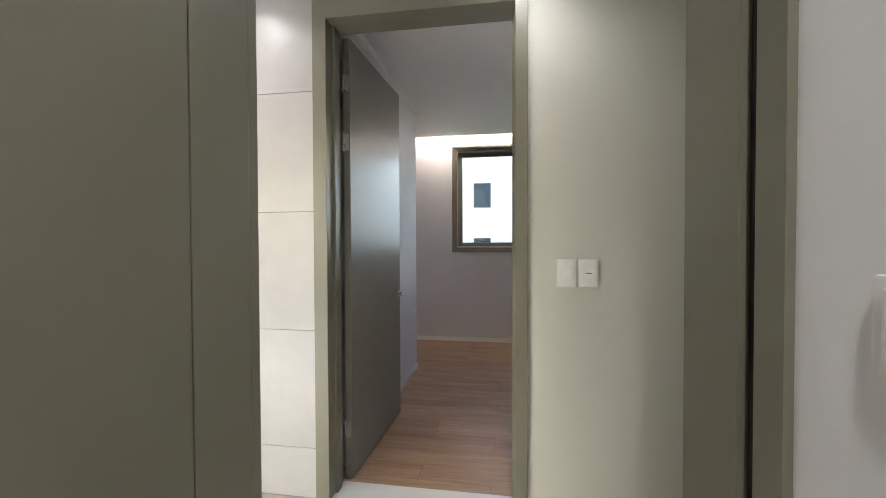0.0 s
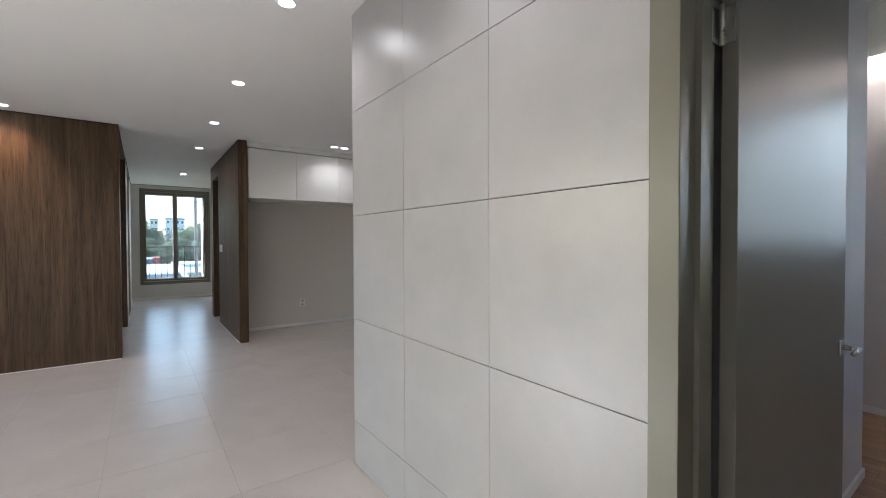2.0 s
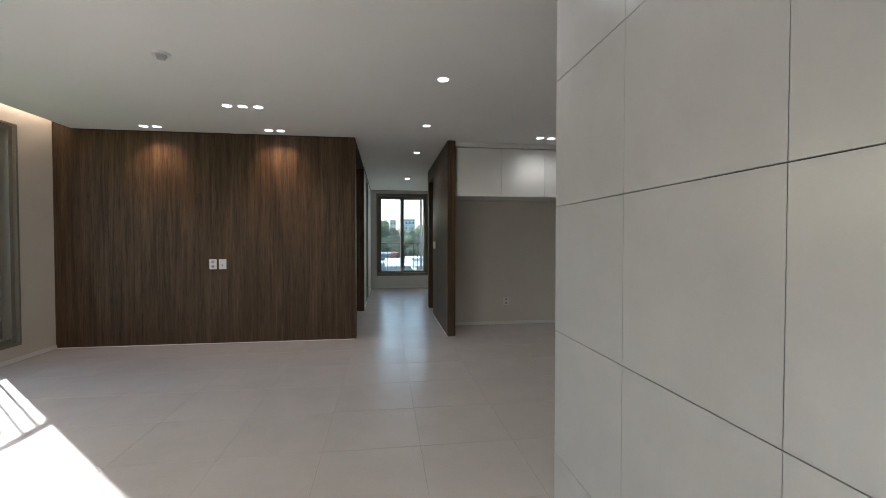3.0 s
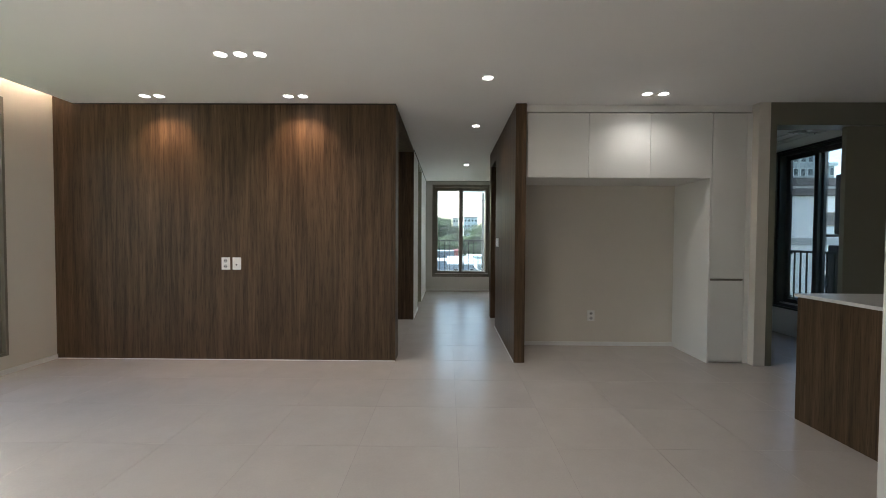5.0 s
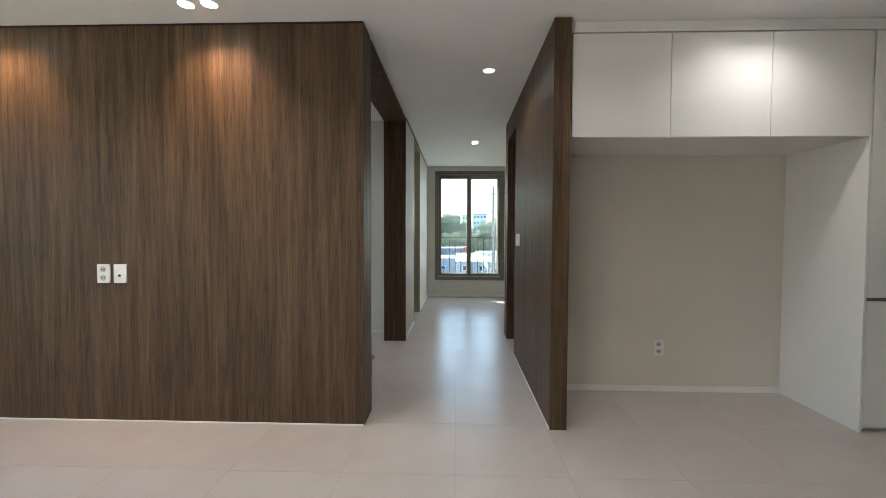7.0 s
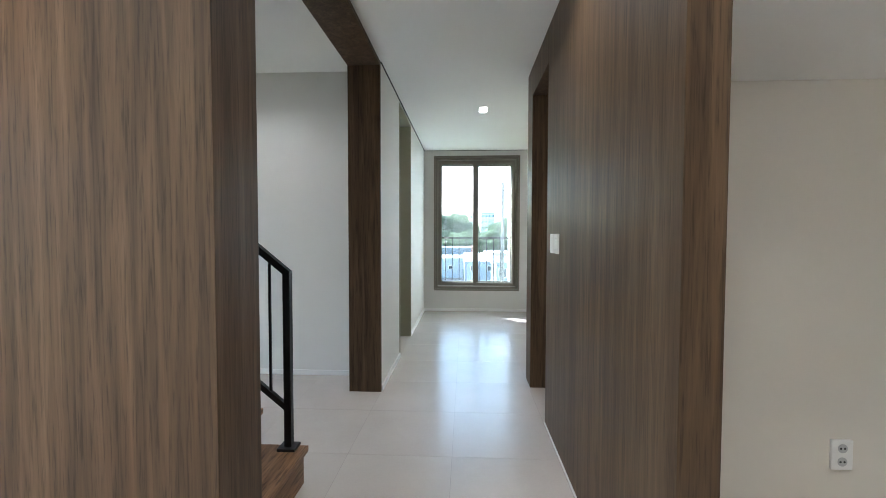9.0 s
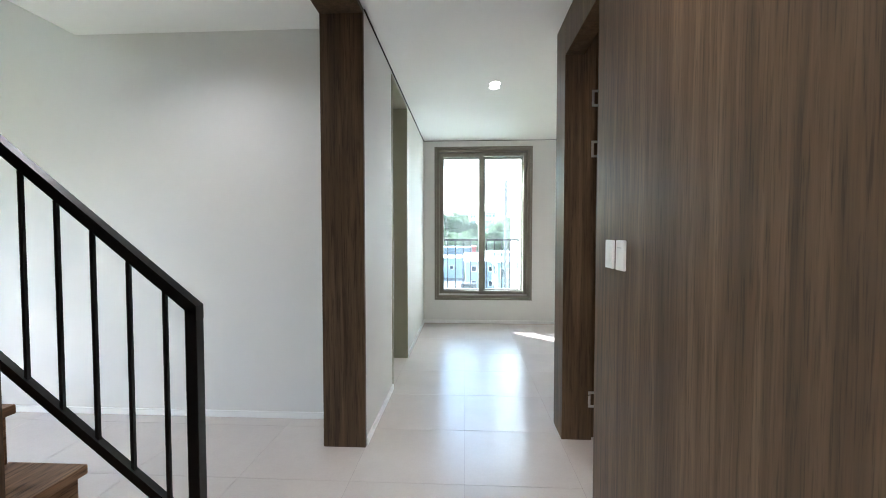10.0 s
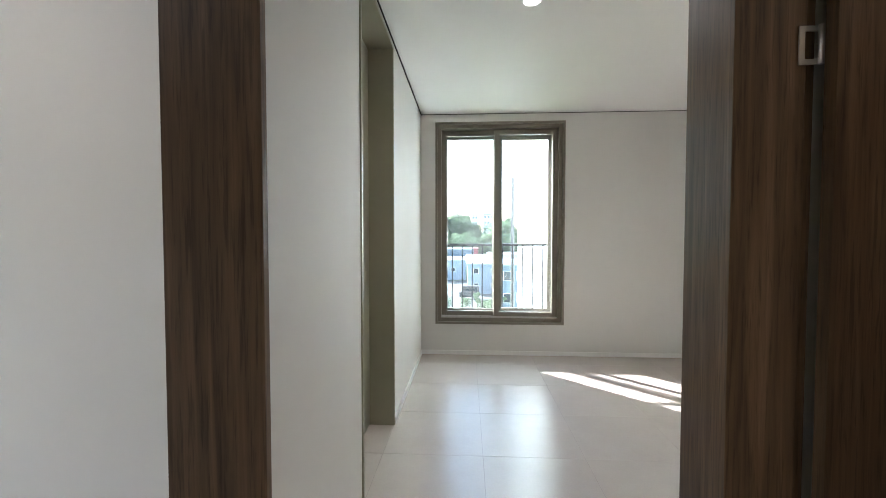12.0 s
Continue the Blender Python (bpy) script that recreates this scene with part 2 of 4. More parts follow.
structure("wall_west", wall_with_hole_x(W_X - 0.25, W_X, -5.75, 0.24, LW), M["beige"], "greige papered wall around the wide balcony window", "wall")
structure("wall_south", boxes([(W_X, -5.822, 0, -0.752, -5.70, H + 0.15)]), M["wall"], "off-white papered living room wall", "wall")
structure("wall_tv", boxes([(W_X, 0.0, 0, -0.6, 0.24, 2.607), (W_X, 0.0, 2.607, -3.62, 0.24, 2.8)], 0.002), M["walnut"], "tall walnut panelled feature wall in the living room", "wall")
structure("wall_hall_right", boxes([(0.609, -0.016, 0, 0.717, 1.716, 2.612), (0.609, 1.716, 2.38, 0.717, 2.362, 2.612), (0.609, 2.362, 0, 0.792, 2.60, 2.612), (0.792, 2.40, 0, 0.842, 2.60, 2.612)], 0.0025), M["walnut"], "walnut panelled hallway partition beside the door", "wall")
structure("wall_recess", boxes([(0.717, 0.708, 0, 3.0, 0.82, H)]), M["beige"], "greige papered wall at the back of the fridge recess", "wall")
structure("wall_bath", boxes([(0.843, 2.44, 0, 3.4, 2.60, H), (2.4, 0.82, 0, 2.5, 2.44, H)]), M["wall"], "off-white papered bathroom partition", "wall")
structure("wall_end", boxes([(-0.854, N_Y, -0.2, EW[0], N_Y + 0.42, 2.9), (EW[1], N_Y, -0.2, 3.6, N_Y + 0.42, 2.9), (EW[0], N_Y, -0.2, EW[1], N_Y + 0.42, EW[2]), (EW[0], N_Y, EW[3], EW[1], N_Y + 0.42, 2.9)]), M["wall"], "off-white papered end wall around the tall window", "wall")
structure("wall_end_room", boxes([(3.4, 2.44, -0.2, 3.6, N_Y, 2.9)]), M["wall"], "off-white papered end room wall", "wall")
structure("wall_hall_left", boxes([(-0.81, 2.22, 0, -0.6, 3.15, H), (-0.81, 4.045, 0, -0.6, N_Y, H), (-0.81, 3.15, 2.585, -0.6, 4.045, H)]), M["wall"], "off-white papered hallway wall around the olive doorway", "wall")
structure("wall_stair_back", boxes([(-4.1, 2.575, 0, -0.812, 2.70, 3.4)]), M["wall"], "off-white papered wall behind the staircase", "wall")
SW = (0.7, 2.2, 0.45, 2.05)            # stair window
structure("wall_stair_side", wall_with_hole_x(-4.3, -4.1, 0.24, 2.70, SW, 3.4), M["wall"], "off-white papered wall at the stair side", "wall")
structure("wall_closet", boxes([(-2.1, 2.70, 0, -2.0, N_Y, H)]), M["wall"], "plain wall behind the olive doorway", "wall")
structure("wall_pillar", boxes([(3.002, -0.05, 0, 3.115, 0.15, H), (3.06, 0.15, 0, 3.16, 1.75, H)]), M["beige"], "greige papered pillar beside the utility doorway", "wall")
structure("wall_utility", boxes([(3.16, 1.75, 0, E_X, 1.87, H)]), M["wall"], "off-white utility room back wall", "wall")
structure("wall_utility_side", wall_with_hole_x(E_X, E_X + 0.22, -3.75, 1.87, UW), M["wall"], "off-white utility room wall around its window", "wall")
structure("wall_kitchen", boxes([(0.622, -3.75, 0, E_X, -3.612, H)]), M["wall"], "off-white kitchen wall", "wall")
wall_tiled = structure("wall_tiled", boxes([(0.6135, -5.388, 0, 0.74, -3.75, H)]), M["grout"], "wall clad with large pale porcelain tiles", "wall")
structure("wall_bed_north", boxes([(0.742, -5.40, 0, 2.804, -5.28, H), (2.68, -5.28, 0, 2.804, -5.111, H), (2.804, -5.111, 0, 4.053, -4.99, 2.8)]), M["bedwall"], "cool white papered bedroom wall", "wall")
structure("wall_bed_east", wall_with_hole_x(4.053, 4.27, -8.3, -4.99, BW), M["bedwall"], "cool white papered bedroom wall with window", "wall")
structure("wall_bed_south", boxes([(0.742, -8.4, 0, 4.053, -8.25, 2.8)]), M["bedwall"], "cool white papered bedroom wall", "wall")
structure("wall_switch", boxes([(0.578, -8.3, 0, 0.742, -6.433, H)]), M["sage"], "pale sage papered wall with two switches", "wall")
structure("wall_corridor", boxes([(-0.72, -8.3, 0, -0.545, -6.86, H), (-0.545, -8.4, 0, 0.742, -8.3, H)]), M["sage"], "pale sage papered corridor wall", "wall")
structure("wall_entry_north", boxes([(-3.0, -5.8375, 0, -0.757, -5.83, 2.4)], 0.001), M["olive"], "olive film panel lining the entry", "wall")
structure("wall_entry_south", boxes([(-3.0, -6.86, 0, -0.80, -6.70, H)]), M["entry_white"], "cool white entry wall with a switch", "wall")
structure("wall_entry_west", boxes([(-3.1, -6.86, 0, -3.0, -5.70, H)]), M["wall"], "plain wall closing the entry", "wall")

# ---- ceilings ----
structure("ceiling", boxes([(-3.9, -5.84, H, 0.742, 0.24, H + 0.06), (0.742, -4.99, H, E_X, 0.24, H + 0.06), (-0.854, 0.24, H, E_X, N_Y, H + 0.06), (W_X - 0.25, -5.84, 2.80, -3.62, 0.24, 2.86), (-3.64, -5.70, H + 0.06, -3.62, 0, 2.80), (-3.1, -8.4, H, 0.742, -5.84, H + 0.06)]), M["ceiling"], "smooth white painted ceiling with a light cove", "ceiling")
structure("ceiling_bedroom", boxes([(0.742, -8.3, H, 3.865, -4.99, H + 0.06), (3.82, -8.3, 2.80, 4.27, -4.99, 2.86), (3.845, -8.3, H + 0.06, 3.865, -4.99, 2.8)]), M["ceiling"], "white bedroom ceiling with a light cove", "ceiling")
structure("ceiling_stair", boxes([(-2.72, 0.24, 2.68, -0.854, 2.575, 2.74), (-4.3, 0.24, 3.3, -2.72, 2.7, 3.4), (-2.72, 0.24, 2.74, -2.66, 2.575, 3.3)]), M["ceiling"], "white ceiling over the staircase", "ceiling")
# Unseen mass over the rooms, added to shade the house facing the bedroom.
structure("sun_block_above", boxes([(-4.4, -8.5, 3.6, 4.7, 6.1, 13.0)]), M["ceiling"], "unseen block above the rooms, added to keep sun off the facing house", "building")
structure("roof_slab", boxes([(-4.4, -8.5, 3.42, 4.7, 6.1, 3.6)]), M["ceiling"], "plain concrete slab above the rooms", "roof")

# ---- baseboards and trim ----
def baseboard(name, items):
    structure(name, boxes(items, 0.002), M["trim"], "slim white baseboard along the wall", "baseboard")


baseboard("baseboard", [(W_X, -5.70, 0, W_X + 0.012, -0.0, 0.045)])
baseboard("baseboard_end", [(-0.6, N_Y - 0.012, 0, 3.4, N_Y, 0.045)])
baseboard("baseboard_hall", [(-0.6, 2.222, 0, -0.588, 3.15, 0.045), (-0.6, 4.045, 0, -0.588, N_Y - 0.012, 0.045)])
baseboard("baseboard_stair", [(-4.1, 2.563, 0, -0.812, 2.575, 0.045)])
baseboard("baseboard_recess", [(0.717, 0.696, 0, 2.585, 0.708, 0.045)])
baseboard("baseboard_bedroom", [(4.041, -8.25, 0, 4.053, -5.111, 0.05), (1.0, -5.412, 0, 2.816, -5.40, 0.05), (2.804, -5.40, 0, 2.816, -5.111, 0.05), (2.816, -5.123, 0, 4.041, -5.111, 0.05)])
baseboard("baseboard_end_room", [(0.845, 2.60, 0, 3.4, 2.612, 0.045)])
structure("trim", boxes([(W_X + 0.012, -0.006, 0, -0.605, 0.0, 0.008), (0.601, -0.01, 0, 0.609, 1.716, 0.008)]), M["trim"], "thin pale sealant line under the walnut panels", "trim")
structure("trim_crown", boxes([(0.85, -5.43, 2.565, 2.83, -5.40, H), (2.804, -5.40, 2.565, 2.834, -5.111, H)], 0.004), M["trim"], "white crown moulding in the bedroom", "trim")
# Near-black strips put the shade of the ceiling gap into colour.
structure("trim_gap_shade", boxes([(-0.598, 2.225, 2.609, -0.59, N_Y, 2.617), (-0.59, N_Y - 0.006, 2.612, 3.4, N_Y - 0.001, 2.617), (-3.9, -0.003, 2.608, -0.6, 0.2, 2.619), (0.612, -0.012, 2.612, 0.714, 2.58, 2.6195)]), M["dark"], "near-black strip coloured for the shade in the gap under the ceiling", "trim")
structure("trim_post", boxes([(-0.854, 2.195, 0, -0.597, 2.222, 2.58), (-0.854, 0.24, 2.58, -0.597, 2.222, 2.612)], 0.002), M["walnut"], "walnut casing around the stair opening", "trim")

# ---- floors ----
floor = structure("floor", boxes([(W_X - 0.25, -8.4, -0.2, E_X + 0.2, N_Y + 0.42, -0.0014)]), M["grout_floor"], "pale beige porcelain tile floor", "floor")
floor_bed = structure("floor_bedroom", boxes([(0.742, -8.3, -0.0109, 4.053, -4.99, -0.0009)]), M["dark"], "oak laminate floor in the bedroom", "floor")
structure("door_sill", boxes([(0.58, -6.375, -0.009, 0.77, -5.459, 0.003)], 0.002), M["stone_top"], "white stone threshold under the bedroom door", "threshold")


# ---- windows ----
def window(name, axis, fixed, out, a0, a1, z0, z1, split, label, fw=0.05, sw=0.058, double=False, near_right=False, film="bronze", screen=False):
    """A two-sash sliding window in a wall; axis is the way along it, out the sign of the way outside."""
    def bx(a, b, d0, d1, za, zb):
        p, q = fixed + out * d0, fixed + out * d1
        return (a, p, za, b, q, zb) if axis == "x" else (p, a, za, q, b, zb)
    w = thing(name, (split, fixed, z0) if axis == "x" else (fixed, split, z0), label, "window", kind="structure")
    dp = 0.40 if double else 0.2
    fr = [bx(a0 - 0.0, a0 + fw, 0.03, dp, z0, z1), bx(a1 - fw, a1, 0.03, dp, z0, z1), bx(a0 + fw, a1 - fw, 0.03, dp, z0, z0 + fw), bx(a0 + fw, a1 - fw, 0.03, dp, z1 - fw, z1)]
    part("window_frame", boxes(fr, 0.003), M[film], w)
    t = 0.012
    tr = [bx(a0 - t, a0 + t, -0.006, 0.03, z0 - t, z1 + t), bx(a1 - t, a1 + t, -0.006, 0.03, z0 - t, z1 + t), bx(a0 + t, a1 - t, -0.006, 0.03, z0 - t, z0 + t), bx(a0 + t, a1 - t, -0.006, 0.03, z1 - t, z1 + t)]
    part("casing", boxes(tr, 0.002), M[film], w)
    part("track", boxes([bx(a0 + fw, a1 - fw, 0.065, 0.07, z0 + fw, z0 + fw + 0.015), bx(a0 + fw, a1 - fw, 0.115, 0.12, z0 + fw, z0 + fw + 0.015)]), M["steel"], w)
    lap = sw / 2 + 0.016
    sashes = [(a0 + fw, split + lap, 0.075), (split - lap, a1 - fw, 0.118)]
    if near_right:
        sashes = [(a0 + fw, split + lap, 0.118), (split - lap, a1 - fw, 0.075)]
    if double:
        sashes += [(a0 + fw, split + lap, 0.29), (split - lap, a1 - fw, 0.335)]
    for b0, b1, d in sashes:
        lo, hi = z0 + fw + 0.004, z1 - fw - 0.004
        s = part("sash", boxes([bx(b0, b0 + sw, d, d + 0.036, lo, hi), bx(b1 - sw, b1, d, d + 0.036, lo, hi), bx(b0 + sw, b1 - sw, d, d + 0.036, lo, lo + sw), bx(b0 + sw, b1 - sw, d, d + 0.036, hi - sw, hi)], 0.003), M[film], w)
        g = part("pane", boxes([bx(b0 + sw - 0.005, b1 - sw + 0.005, d + 0.014, d + 0.02, lo + sw - 0.005, hi - sw + 0.005)]), M["glass"], s)
        g.visible_shadow = False
    if screen:
        sc = part("insect_screen", boxes([bx(split - lap, a1 - fw, 0.168, 0.17, z0 + fw, z1 - fw)]), M["screen"], w, "fine dark insect mesh")
        sc.visible_shadow = False
    return w


window("window_1", "y", W_X, -1, LW[0], LW[1], LW[2], LW[3], -2.275, "wide bronze sliding balcony window in the living room", 0.06, 0.085)
window("window_2", "x", N_Y, 1, EW[0], EW[1], EW[2], EW[3], 0.245, "tall bronze two-pane sliding window at the hallway end", double=True, near_right=True)
window("window_3", "y", 4.053, 1, BW[0], BW[1], BW[2], BW[3], -6.42, "bronze sliding window in the bedroom", 0.05, 0.06)
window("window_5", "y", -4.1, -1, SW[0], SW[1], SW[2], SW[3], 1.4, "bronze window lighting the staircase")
window("window_4", "y", E_X, 1, UW[0], UW[1], UW[2], UW[3], 1.03, "black sliding window with an insect screen in the utility room", 0.045, 0.062, film="frame_black", screen=True)


# ---- railings outside ----
def railing(axis, fixed, a0, a1, z0, z1, out, label, step=0.12):
    r = thing("balcony_railing", (a0, fixed, z0) if axis == "x" else (fixed, a0, z0), label, "railing")
    def bx(a, b, za, zb, d=0.012):
        return (a, fixed - d, za, b, fixed + d, zb) if axis == "x" else (fixed - d, a, za, fixed + d, b, zb)
    part("top_rail", boxes([bx(a0, a1, z1 - 0.03, z1, 0.02)], 0.002), M["black"], r)
    part("bottom_rail", boxes([bx(a0, a1, z0, z0 + 0.025, 0.015)], 0.002), M["black"], r)
    a = a0 + 0.01
    while a < a1:
        part("bar", boxes([bx(a, a + 0.014, z0 + 0.025, z1 - 0.03, 0.008)]), M["black"], r)
        a += step
    wall_side = -0.09 * out
    for e0 in (a0 + 0.02, a1 - 0.06):
        for z in (z0 + 0.02, z1 - 0.06):
            c = (e0, fixed + wall_side, z, e0 + 0.03, fixed, z + 0.03) if axis == "x" else (fixed + wall_side, e0, z, fixed, e0 + 0.03, z + 0.03)
            part("bracket", boxes([c]), M["black"], r)
    return r


railing("y", W_X - 0.32, LW[0] - 0.05, LW[1] + 0.05, 0.24, 1.22, -1, "black steel bar railing outside the living room window")
railing("x", N_Y + 0.49, EW[0] - 0.1, EW[1] + 0.1, 0.38, 1.21, 1, "black steel bar railing outside the tall window")
railing("y", E_X + 0.3, UW[0] - 0.1, UW[1] + 0.1, 0.44, 1.12, 1, "black steel bar railing outside the utility window", 0.1)

# ---- bedroom door and frame ----
door_frame = thing("door_1", (0.6, -5.9, 0), "olive door frame of the bedroom doorway", "door frame", kind="structure")
part("jamb", boxes([(0.585, -5.459, 0, 0.762, -5.388, H)], 0.003), M["olive"], door_frame)
part("jamb", boxes([(0.56, -6.433, 0, 0.762, -6.375, H)], 0.003), M["olive"], door_frame)
part("lintel", boxes([(0.585, -6.375, 2.398, 0.762, -5.459, H)], 0.003), M["olive"], door_frame)
part("door_stop", boxes([(0.66, -5.472, 0, 0.715, -5.459, 2.41), (0.66, -6.375, 0, 0.715, -6.362, 2.41), (0.66, -6.362, 2.397, 0.715, -5.472, 2.41)], 0.001), M["olive"], door_frame)


def hinge(parent, x, y, z):
    h = part("hinge", boxes([(x - 0.045, y - 0.002, z - 0.05, x - 0.031, y + 0.002, z + 0.05), (x - 0.031, y - 0.002, z + 0.036, x, y + 0.002, z + 0.05), (x - 0.031, y - 0.002, z - 0.05, x, y + 0.002, z - 0.036)]), M["steel"], parent, "c-shaped steel hinge leaf")
    part("knuckle", cyl((x + 0.006, y - 0.006, z - 0.05), (x + 0.006, y - 0.006, z + 0.05), 0.007, 10), M["steel"], h, smooth=True)


bed_door = thing("bedroom_door", (0.785, -5.47, 0), "plain grey-olive bedroom door standing wide open", "door")
part("leaf", boxes([(0.787, -5.503, 0.012, 1.692, -5.465, 2.392)], 0.002), M["door_grey"], bed_door)
for hz in (0.28, 1.84, 2.155):
    hinge(bed_door, 0.772, -5.463, hz)
    part("hinge_plate", boxes([(0.7855, -5.496, hz - 0.045, 0.7872, -5.472, hz + 0.045)]), M["steel"], bed_door, "steel hinge plate on the door edge")
hd = part("handle", boxes([(1.617, -5.5115, 0.895, 1.667, -5.503, 0.945)], 0.003), M["chrome"], bed_door, "chrome lever handle")
part("lever", cyl((1.642, -5.553, 0.92), (1.545, -5.558, 0.92), 0.008, 12, cyl((1.642, -5.511, 0.92), (1.642, -5.558, 0.92), 0.009, 12)), M["chrome"], hd, smooth=True)
part("lever", cyl((1.642, -5.425, 0.92), (1.545, -5.42, 0.92), 0.008, 12, cyl((1.642, -5.465, 0.92), (1.642, -5.42, 0.92), 0.009, 12)), M["chrome"], hd, smooth=True)
bed_door.matrix_basis = Matrix.Translation((0.785, -5.47, 0)) @ Matrix.Rotation(radians(-1.7), 4, "Z")

# ---- entry doorway ----
entry = thing("door_2", (-0.65, -6.26, 0), "olive film frame of the entry doorway", "door frame", kind="structure")
part("jamb", boxes([(-0.751, -5.836, 0, -0.5965, -5.698, 2.4), (-0.596, -5.836, 0, -0.565, -5.698, 2.4)], 0.002), M["olive"], entry)
part("jamb", boxes([(-0.69, -6.86, 0, -0.492, -6.69, 2.4)], 0.002), M["olive"], entry)
part("casing", boxes([(-0.80, -6.86, 0, -0.735, -6.688, 2.4)], 0.002), M["olive"], entry)
part("lintel", boxes([(-0.8, -6.86, 2.4, -0.545, -5.698, H)], 0.002), M["olive"], entry)
part("gasket", boxes([(-0.767, -5.83, 0, -0.751, -5.822, 2.4)]), M["door_grey"], entry)
part("gasket", boxes([(-0.735, -6.86, 0, -0.69, -6.705, 2.4)]), M["dark"], entry)

# ---- utility doorway ----
util = thing("door_3", (3.5, 0.0, 0), "olive frame and sliding leaf of the utility doorway", "door frame", kind="structure")
part("jamb", boxes([(3.115, -0.055, 0, 3.175, 0.15, 2.40)], 0.002), M["olive"], util)
part("lintel", boxes([(3.115, -0.055, 2.40, E_X, 0.15, H)], 0.002), M["olive"], util)
part("sliding_leaf", boxes([(3.906, 0.0, 0.01, E_X, 0.05, 2.40)], 0.002), M["olive"], util)

# ---- hallway doors ----
hall_frame = thing("door_4", (-0.7, 3.6, 0), "olive frame around a closed pocket door", "door frame", kind="structure")
# Jambs, lintel and leaf take the olive lightened in place of light.
part("jamb", boxes([(-0.81, 3.15, 0, -0.592, 3.172, 2.585)], 0.002), M["olive_lit"], hall_frame)
part("jamb", boxes([(-0.81, 4.02, 0, -0.592, 4.045, 2.585)], 0.002), M["olive_lit"], hall_frame)
part("lintel", boxes([(-0.81, 3.172, 2.56, -0.592, 4.02, 2.585)], 0.002), M["olive_lit"], hall_frame)
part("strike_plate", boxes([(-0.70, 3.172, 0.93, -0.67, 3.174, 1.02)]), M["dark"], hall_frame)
part("leaf", boxes([(-0.80, 3.172, 0.01, -0.765, 4.02, 2.56)], 0.002), M["olive_lit"], hall_frame)

bath_door = thing("bathroom_door", (0.86, 2.35, 0), "dark walnut bathroom door standing open", "door")
part("leaf", boxes([(0.83, 2.312, 0.012, 1.52, 2.352, 2.37)], 0.002), M["walnut"], bath_door)
for hz in (0.26, 1.81, 2.116):
    hinge(bath_door, 0.815, 2.358, hz)

# ---- recess cabinets ----
for k in range(3):
    x0, x1 = 0.734 + 0.622 * k, 0.734 + 0.622 * (k + 1)
    c = thing("wall_cabinet", (x0, 0.3, 1.887), "white handleless wall cabinet over the fridge recess", "cabinet", "cabinets over the recess")
    part("body", boxes([(x0 + 0.0005, 0.075, 1.890, x1 - 0.0005, 0.70, 2.54)]), M["white"], c)
    part("door", boxes([(x0 + 0.002, 0.032, 1.887, x1 - 0.002, 0.052, 2.538)], 0.0015), M["white"], c)
tall = thing("tall_cabinet", (2.8, 0.3, 0), "tall white cabinet with two handleless doors", "cabinet")
part("body", boxes([(2.602, 0.075, 0.0, 3.0, 0.70, 2.54)]), M["white"], tall)
part("side_panel", boxes([(2.585, 0.03, 0.0, 2.602, 0.70, 1.887)], 0.001), M["white"], tall)
part("door", boxes([(2.606, 0.032, 0.868, 2.944, 0.052, 2.538)], 0.0015), M["white"], tall)
part("door", boxes([(2.606, 0.032, 0.03, 2.944, 0.052, 0.845)], 0.0015), M["white"], tall)
part("filler", boxes([(2.948, 0.034, 0.0, 3.0, 0.054, 2.54)], 0.001), M["white"], tall)
# Near-black strip in place of the shade above the doors.
part("gap_shade", boxes([(2.602, 0.07, 2.54, 3.0, 0.075, 2.5525)]), M["dark"], tall)
part("grip", boxes([(2.606, 0.046, 0.845, 2.944, 0.056, 0.868)]), M["bronze"], tall, "dark recessed finger grip")
structure("trim_cabinet", boxes([(0.719, 0.045, 2.553, 3.0, 0.70, H)], 0.001), M["white"], "white filler above the cabinets", "trim")

# ---- kitchen counter ----
isl = thing("kitchen_counter", (2.8, -2.4, 0), "walnut sided kitchen counter with a white stone top", "counter")
part("side_panel", boxes([(2.40, -3.60, 0.0, 2.425, -1.29, 0.868)], 0.002), M["walnut"], isl)
part("end_panel", boxes([(2.425, -1.315, 0.0, 3.05, -1.29, 0.868)], 0.002), M["walnut"], isl)
part("body", boxes([(2.427, -3.60, 0.0, 3.03, -1.317, 0.866)]), M["white"], isl)
part("worktop", boxes([(2.385, -3.61, 0.868, 3.07, -1.275, 0.89)], 0.003), M["stone_top"], isl, "white stone worktop")

# ---- staircase ----
stairs = thing("staircase", (-0.75, 0.6, 0), "oak staircase with open side rising behind the walnut wall", "staircase")
RISE, GOING, EDGE = 0.188, 0.234, 0.975
for k in range(12):
    x = -0.724 - GOING * k
    part("tread", boxes([(x - GOING - 0.03, 0.245, RISE * (k + 1) - 0.03, x, EDGE, RISE * (k + 1))], 0.004), M["stair_oak"], stairs)
    part("riser", boxes([(x - 0.035, 0.245, RISE * k, x - 0.02, EDGE - 0.015, RISE * (k + 1) - 0.03)]), M["stair_oak"], stairs)
    part("stringer_block", boxes([(x - GOING - 0.02, 0.245, 0.0, x - 0.035, EDGE - 0.02, RISE * (k + 1) - 0.031)]), M["wall"], stairs)
RY, RX, SL = 0.945, -0.812, 0.82
rail = thing("stair_railing", (RX, RY, RISE), "black steel stair railing with thin vertical bars", "railing")
part("newel_post", boxes([(RX - 0.018, RY - 0.018, RISE + 0.006, RX + 0.018, RY + 0.018, 1.075)], 0.003), M["black"], rail)
part("base_plate", boxes([(RX - 0.045, RY - 0.045, RISE, RX + 0.045, RY + 0.038, RISE + 0.014)], 0.003), M["black"], rail)


